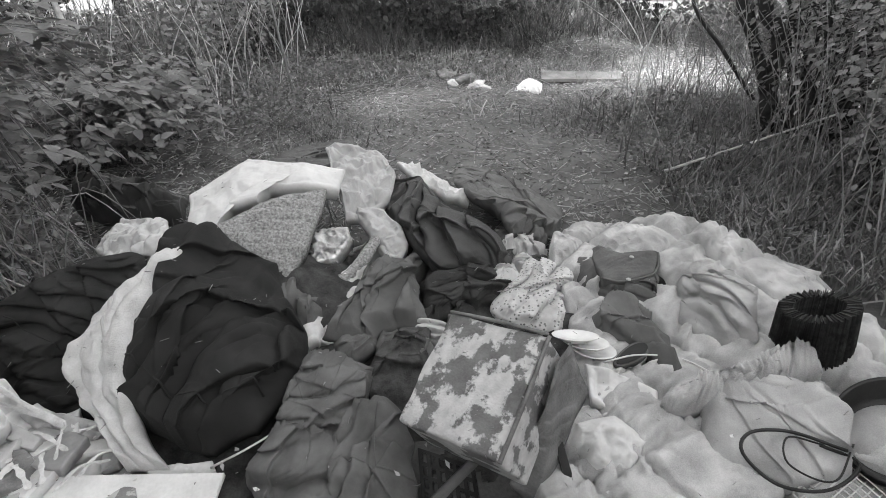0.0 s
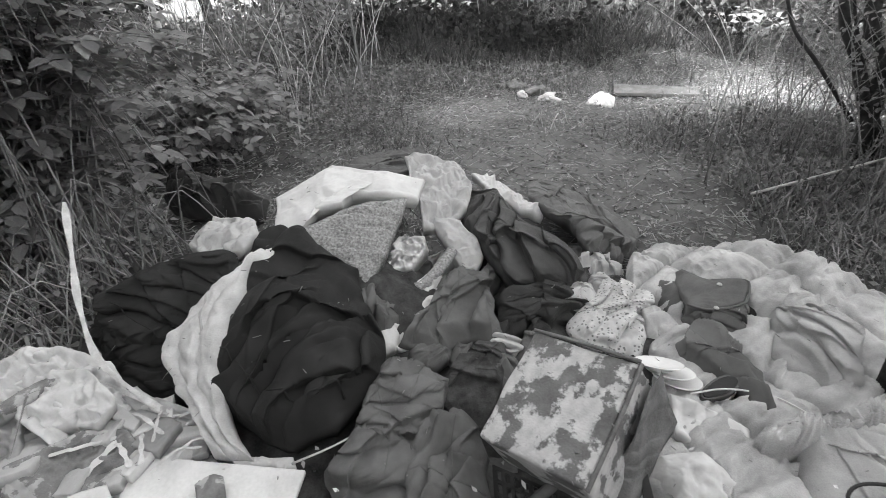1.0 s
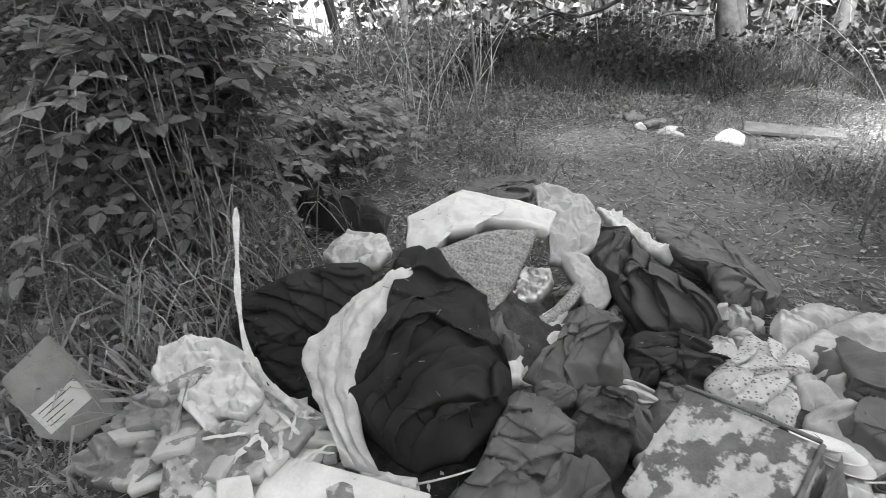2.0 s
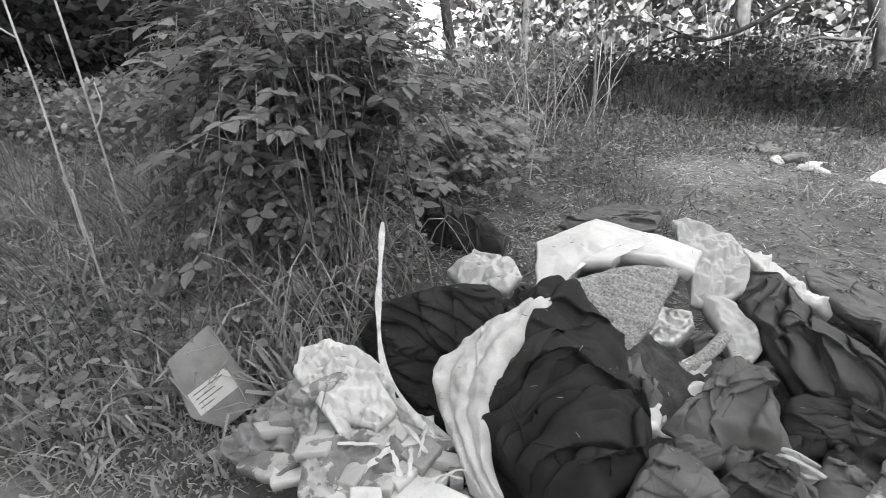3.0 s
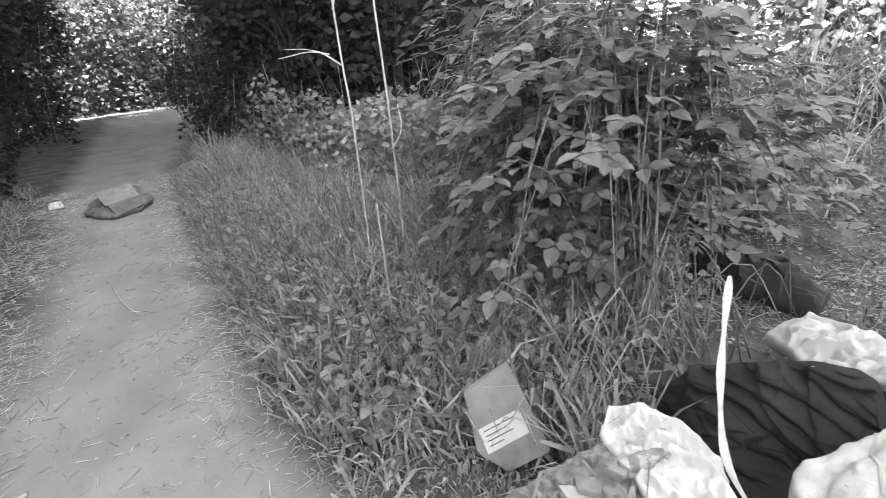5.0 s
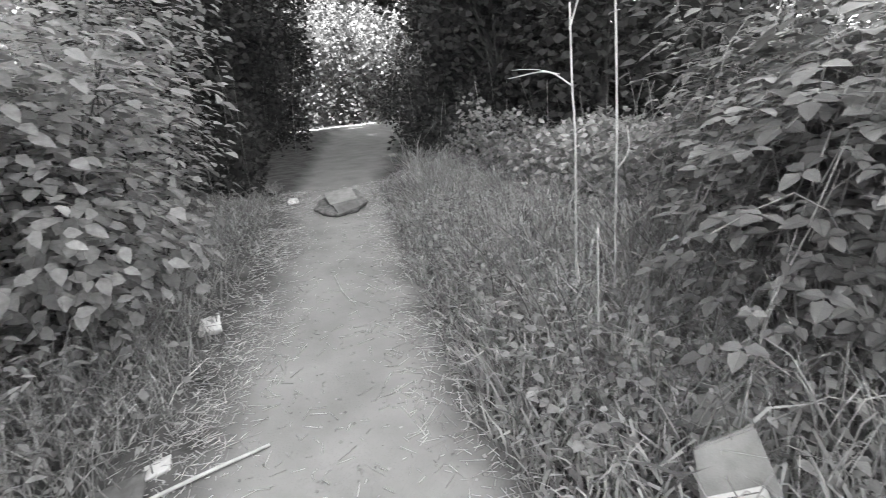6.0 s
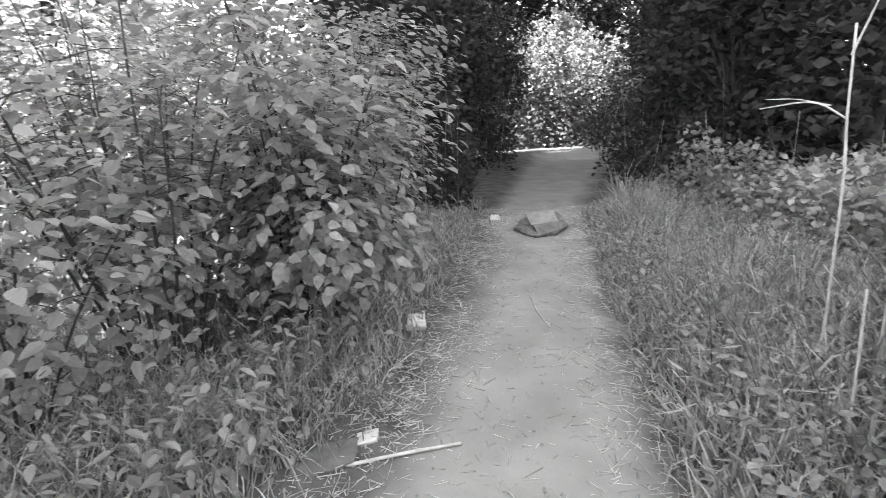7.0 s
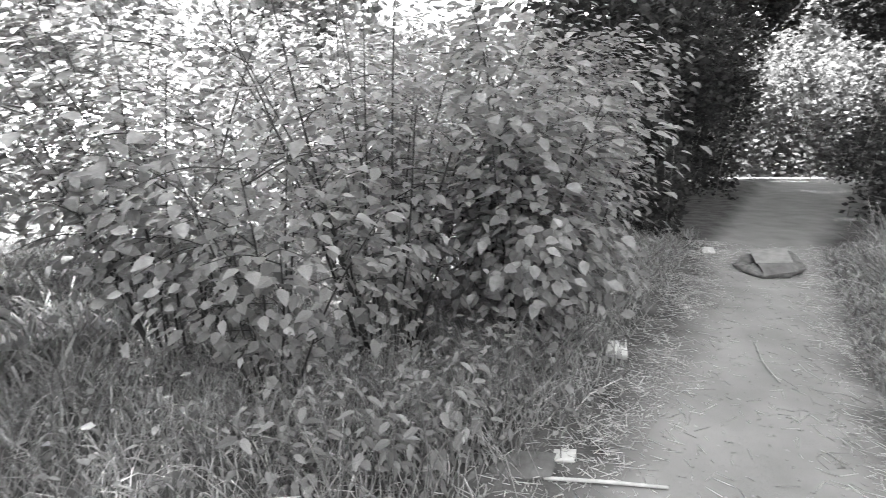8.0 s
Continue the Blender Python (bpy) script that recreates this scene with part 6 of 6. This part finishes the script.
# thickets: low leaf masses in the distance
def thicket(name, n, x0, x1, y0, y1, h, size, mat, label, stems=60):
    t = empty(name)
    x, y = spots(n, x0, x1, y0, y1)
    top = h * (0.65 + 0.35 * vnoise(x * 0.5, y * 0.5, 71) + 0.25 * vnoise(x * 1.7, y * 1.7, 72))
    z = top * rnd.uniform(0, 1, n) ** 0.8
    nrm = rnd.normal(0, 0.6, (n, 3)) + np.array([0, 0, 0.2])
    ob = scatter("foliage", FAR_V, FAR_F, frames_from(nrm, rnd.uniform(0, 6.283, n)), np.stack([x, y, z + 0.03], 1), rnd.uniform(size[0], size[1], n), mat, t)
    ob["kind"] = "stuff"
    sx, sy = spots(stems, x0, x1, y0, y1)
    tubes("stemwork", stalks(stems // 2, sx[:stems // 2], sy[:stems // 2], 0.5 * h, 1.1 * h, 0.008, 0.3), M_HERB, t)
    return tagged(t, label, "thicket", kind="stuff")


thicket("undergrowth", 18000, -7.0, -2.6, 5.2, 9.5, 1.3, (0.05, 0.10), M_LEAF, "leafy undergrowth at the back of the clearing", 260)
thicket("undergrowth", 15000, -4.0, 3.2, 8.2, 12.0, 1.15, (0.07, 0.14), M_DLEAF, "overhanging undergrowth on the bank, shade put into its dark colour", 200)
thicket("undergrowth", 7000, 3.7, 6.8, 3.0, 10.0, 1.6, (0.06, 0.11), M_LEAF, "leafy undergrowth beside the clearing", 150)
thicket("undergrowth", 16000, -9.0, -4.0, 2.2, 5.4, 1.4, (0.06, 0.11), M_LEAF, "leafy undergrowth behind the grass", 160)
thicket("undergrowth", 10000, -10, -4.5, -3.4, -1.7, 0.9, (0.05, 0.10), M_LEAF, "low leafy undergrowth by the path", 100)
thicket("far_thicket", 60000, -34, -26, -6, 14, 8, (0.16, 0.30), M_FAR, "sunlit thicket beyond the end of the path", 60)
thicket("herbs", 5000, -4.0, -1.2, 4.4, 7.6, 0.32, (0.03, 0.06), M_LEAF, "low dark herbs in the clearing", 200)
thicket("herbs", 2600, 1.2, 3.4, 3.0, 4.6, 0.35, (0.025, 0.05), M_LEAF, "low herbs at the edge of the sunlit soil", 160)
thicket("herbs", 2200, -1.6, 0.8, 6.4, 7.8, 0.3, (0.03, 0.06), M_LEAF, "low herbs under the bank", 120)
thicket("far_thicket", 26000, -46, -36, -14, 22, 13, (0.5, 0.85), M_FAR, "sunlit wood far beyond the path", 40)
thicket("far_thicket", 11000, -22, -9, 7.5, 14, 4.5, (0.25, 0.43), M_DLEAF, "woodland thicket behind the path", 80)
thicket("far_thicket", 22000, -9, 9, 14, 22, 7.0, (0.22, 0.42), M_FAR, "woodland thicket behind the bank", 80)
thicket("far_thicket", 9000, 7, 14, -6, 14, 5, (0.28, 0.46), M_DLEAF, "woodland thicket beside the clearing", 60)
thicket("far_thicket", 14000, -26, -10, -14, -6.5, 6.5, (0.26, 0.44), M_FAR, "sunlit thicket beyond the shrubs", 80)
thicket("far_thicket", 10000, -10, 8, -24, -17, 7.0, (0.30, 0.50), M_FAR, "sunlit thicket across the meadow", 60)

# two thickets outside the view, added to cut off light from the low sky
thicket("far_thicket", 9000, 4.0, 8, -9, 2.5, 4, (0.2, 0.36), M_DLEAF, "unseen thicket added behind the heap's end to block low sky light", 60)
thicket("far_thicket", 9000, -2.5, 6, -12, -4.5, 6, (0.2, 0.36), M_DLEAF, "unseen thicket added on the near side of the path to block sky light", 60)
thicket("undergrowth", 5000, -25, -15, -2.6, 0.5, 2.6, (0.10, 0.18), M_DLEAF, "undergrowth by the far path, shade put into its dark colour", 60)
thicket("undergrowth", 5000, -15, -9.5, -3.0, -0.7, 2.0, (0.09, 0.16), M_DLEAF, "undergrowth under the trees, shade put into its dark colour", 60)
thicket("undergrowth", 6000, -25, -14, 3.8, 8.0, 3.0, (0.10, 0.18), M_DLEAF, "undergrowth beyond the tall grass, shade put into its dark colour", 60)
thicket("undergrowth", 5000, -14, -9, 2.3, 5.0, 2.2, (0.08, 0.15), M_DLEAF, "leafy undergrowth by the path, shade put into its dark colour", 60)

# ---- grass, straw and litter ----
x, y = spots(52000, -9.5, -1.75, 0.0, 2.6)
edge = y - np.interp(x, PX, PC) - np.interp(x, PX, PH)
keep = (edge > 0.02 + 0.12 * rnd.uniform(0, 1, len(x))) & ~in_heap(x, y) & ~((x > -2.45) & (y > 1.25)) & (rnd.uniform(0, 1, len(x)) < np.clip(0.35 + edge * 1.4, 0, 1))
x, y = x[keep], y[keep]
rise = np.clip(0.3 + 1.1 * edge[keep] * (1 + 0.6 * vnoise(x * 2.2, y * 2.2, 33)), 0.3, 1.25)
rise = np.where((x > -2.3) & (x < -1.7) & (y > 0.35) & (y < 1.0), 0.3 * rise, rise)
h = len(x) // 2
grass("tall_grass", x[:h], y[:h], 0.10, 0.60, 0.012, M_GRASS, "long bent grass between path and brambles", 1.1, BLADE_V, rise[:h])
grass("tall_grass", x[h:], y[h:], 0.10, 0.52, 0.017, M_GRASS, "broad drooping grass between path and brambles", 1.3, DROOP_V, rise[h:])
grass("dry_grass", x[::16], y[::16], 0.2, 0.55, 0.007, M_STRAW, "dry pale stalks between path and brambles", 1.6, DROOP_V, rise[::16])
x, y = spots(50000, -10.5, 2.4, -4.6, 0.2)
edge = np.interp(x, PX, PC) - np.interp(x, PX, PH) - y
keep = (edge > 0.30 + 0.30 * rnd.uniform(0, 1, len(x))) & (rnd.uniform(0, 1, len(x)) < np.clip(0.2 + edge * 0.9, 0, 1))
x, y = x[keep], y[keep]
h = len(x) // 2
grass("tall_grass", x[:h], y[:h], 0.14, 0.42, 0.009, M_GRASS, "long tangled grass along the path", 1.1)
grass("tall_grass", x[h:], y[h:], 0.10, 0.34, 0.012, M_GRASS, "broad drooping grass along the path", 1.3, DROOP_V)
x, y = x[::14], y[::14]
grass("dry_grass", x, y, 0.15, 0.45, 0.007, M_STRAW, "dry straw-pale grass in the green", 1.6, DROOP_V)
x, y = spots(16000, -10.0, 1.5, -13.0, -4.5)
grass("meadow_grass", x, y, 0.15, 0.5, 0.022, M_GRASS, "sunlit rough grass beyond the shrubs", 1.2, DROOP_V)
x, y = spots(46000, -4.5, 3.5, 2.6, 9.5)
keep = (~in_heap(x, y)) & (rnd.uniform(0, 1, len(x)) < np.clip(0.3 + 0.9 * vnoise(x * 0.9, y * 0.9, 81) + 0.25 * (np.hypot((x - 0.6) / 2.2, (y - 4.4) / 1.8) - 1), 0, 1))
grass("short_grass", x[keep], y[keep], 0.06, 0.24, 0.007, M_HERB, "thin grass in the clearing", 1.3, DROOP_V)
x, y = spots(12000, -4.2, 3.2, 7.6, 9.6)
grass("hanging_grass", x, y, 0.2, 0.6, 0.012, M_DGRASS, "grass hanging over the bank, darkened in colour for its shade", 1.4)


for n, x0, x1, y0, y1, lab in ((7000, -6.5, -1.9, 0.25, 2.4, "broad weed leaves in the long grass"), (1600, -7.5, -1.4, -4.2, -1.0, "broad weed leaves along the path")):
    x, y = spots(n, x0, x1, y0, y1)
    keep = (np.abs(y - np.interp(x, PX, PC)) > np.interp(x, PX, PH) + 0.25) & ~in_heap(x, y) & ~((x > -2.4) & (x < -1.7) & (y > 0.3) & (y < 1.1))
    x, y = x[keep], y[keep]
    n = len(x)
    nrm = rnd.normal(0, 0.45, (n, 3)) + np.array([0, 0, 1.0])
    tagged(scatter("weeds", MID_V, MID_F, frames_from(nrm, rnd.uniform(0, 6.283, n)), np.stack([x, y, rnd.uniform(0.05, 0.38, n)], 1), rnd.uniform(0.03, 0.075, n), M_SHRUB), lab, "weeds", kind="stuff")


def strewn(name, x, y, tv, tf, size, mat, label, category, lift=0.008, tilt=0.25):
    n = len(x)
    nrm = np.stack([rnd.normal(0, tilt, n), rnd.normal(0, tilt, n), np.ones(n)], 1)
    tagged(scatter(name, tv, tf, frames_from(nrm, rnd.uniform(0, 6.283, n)), np.stack([x, y, ground_z(x, y) + lift], 1), size, mat), label, category, kind="stuff")


x, y = spots(60000, -10, -1.2, -2.2, 1.9)
side = y - np.interp(x, PX, PC)
edge = np.abs(np.abs(side) - np.interp(x, PX, PH) - np.where(side < 0, 0.16, 0.06)) / np.where(side < 0, 1.3, 1.3)
keep = rnd.uniform(0, 1, len(x)) < np.exp(-(edge / 0.20) ** 2) * np.clip(0.62 + 0.5 * vnoise(x * 1.9, y * 1.9, 91), 0.15, 1.0) + 0.05
x, y = x[keep], y[keep]
strewn("straw", x, y, STICK_V, STICK_F, np.stack([rnd.uniform(0.002, 0.006, len(x)), rnd.uniform(0.02, 0.12, len(x)), rnd.uniform(0.002, 0.004, len(x))], 1), M_STRAW, "dry straw along the path's edges", "straw")
x, y = spots(30000, -4.0, 4.0, 2.2, 9.0)
strewn("leaf_litter", x, y, CHIP_V, CHIP_F, np.stack([rnd.uniform(0.008, 0.03, len(x)), rnd.uniform(0.015, 0.05, len(x)), rnd.uniform(0.02, 0.08, len(x))], 1), M_LITTER, "dead leaves on the soil of the clearing", "leaves", 0.012, 0.4)
x, y = spots(11000, -4.0, 4.0, 2.2, 9.0)
strewn("twigs", x, y, STICK_V, STICK_F, np.stack([rnd.uniform(0.003, 0.006, len(x)), rnd.uniform(0.05, 0.22, len(x)), rnd.uniform(0.003, 0.006, len(x))], 1), M_CANE, "dry stalks and twigs on the soil of the clearing", "twigs", 0.012, 0.3)
x, y = spots(1500, -9, -1.2, -1.3, 0.9)
strewn("path_litter", x, y, CHIP_V, CHIP_F, rnd.uniform(0.010, 0.028, len(x)), M_CANE, "small leaves and chips on the path", "leaves", 0.006, 0.2)
x, y = spots(9000, -3.2, 3.6, 2.3, 7.6)
keep = rnd.uniform(0, 1, len(x)) < np.clip(0.45 + 0.9 * vnoise(x * 1.6, y * 1.6, 93), 0.05, 1)
x, y = x[keep], y[keep]
strewn("straw", x, y, STICK_V, STICK_F, np.stack([rnd.uniform(0.002, 0.005, len(x)), rnd.uniform(0.02, 0.13, len(x)), rnd.uniform(0.002, 0.004, len(x))], 1), M_STRAW, "dry straw strewn over the soil of the clearing", "straw", 0.014, 0.35)
lines = []
for k in range(260):
    bx, by = rnd.uniform(-5.0, -1.6), rnd.uniform(-4.0, -1.15)
    if by > float(np.interp(bx, PX, PC) - np.interp(bx, PX, PH)) - 0.15:
        continue
    a, l = rnd.uniform(0, 6.283), rnd.uniform(0.2, 0.6)
    lines.append((arch((bx, by, 0), (bx + l * math.cos(a), by + l * math.sin(a), rnd.uniform(0.03, 0.3)), rnd.uniform(0.1, 0.35)), 0.003, 0.0015))
tagged(tubes("bent_stalks", lines, M_CANE), "pale bent grass stalks along the path", "stalks", kind="stuff")
x, y = spots(190, -5.6, -2.0, 4.4, 8.0)
tagged(tubes("dead_reeds", stalks(190, x, y, 0.3, 1.4, 0.007, 0.7), M_STRAW), "pale upright dead reeds in the undergrowth", "reeds", kind="stuff")
for cx, cy, n in ((-1.2, 7.0, 170), (-4.3, 7.0, 260), (-0.85, 6.7, 60), (-1.6, 6.4, 60), (-3.3, 6.0, 90), (0.4, 4.9, 60), (1.7, 4.4, 80)):
    x, y = rnd.normal(cx, 0.22, n), rnd.normal(cy, 0.2, n)
    grass("dry_tuft", x, y, 0.12, 0.42, 0.010, M_STRAW, "dry pale grass tuft in the clearing", 2.2, DROOP_V, rnd.uniform(0.3, 1.0, n))
x, y = spots(6500, 1.35, 3.2, 0.8, 3.4)
keep = ~in_heap(x, y)
grass("tall_grass", x[keep], y[keep], 0.10, 0.40, 0.008, M_HERB, "dark tangled grass beside the quilt", 1.4, DROOP_V)
x, y = spots(160, -5.5, -2.0, -4.4, -1.3)
tagged(tubes("weed_stalks", stalks(160, x, y, 0.25, 0.8, 0.004, 0.8), M_HERB), "dry weed stalks along the path", "stalks", kind="stuff")
x, y = spots(240, -5.5, -2.1, 0.7, 2.2)
tagged(tubes("weed_stalks", stalks(240, x, y, 0.3, 0.9, 0.0035, 0.6), M_HERB), "tall weed stalks in the grass", "stalks", kind="stuff")
x, y = spots(380, 1.7, 3.6, 1.8, 5.2)
tagged(tubes("dry_stalks", stalks(380, x, y, 0.4, 1.9, 0.0035, 1.1), M_CANE), "dry pale stalks hanging in the shrub", "stalks", kind="stuff")
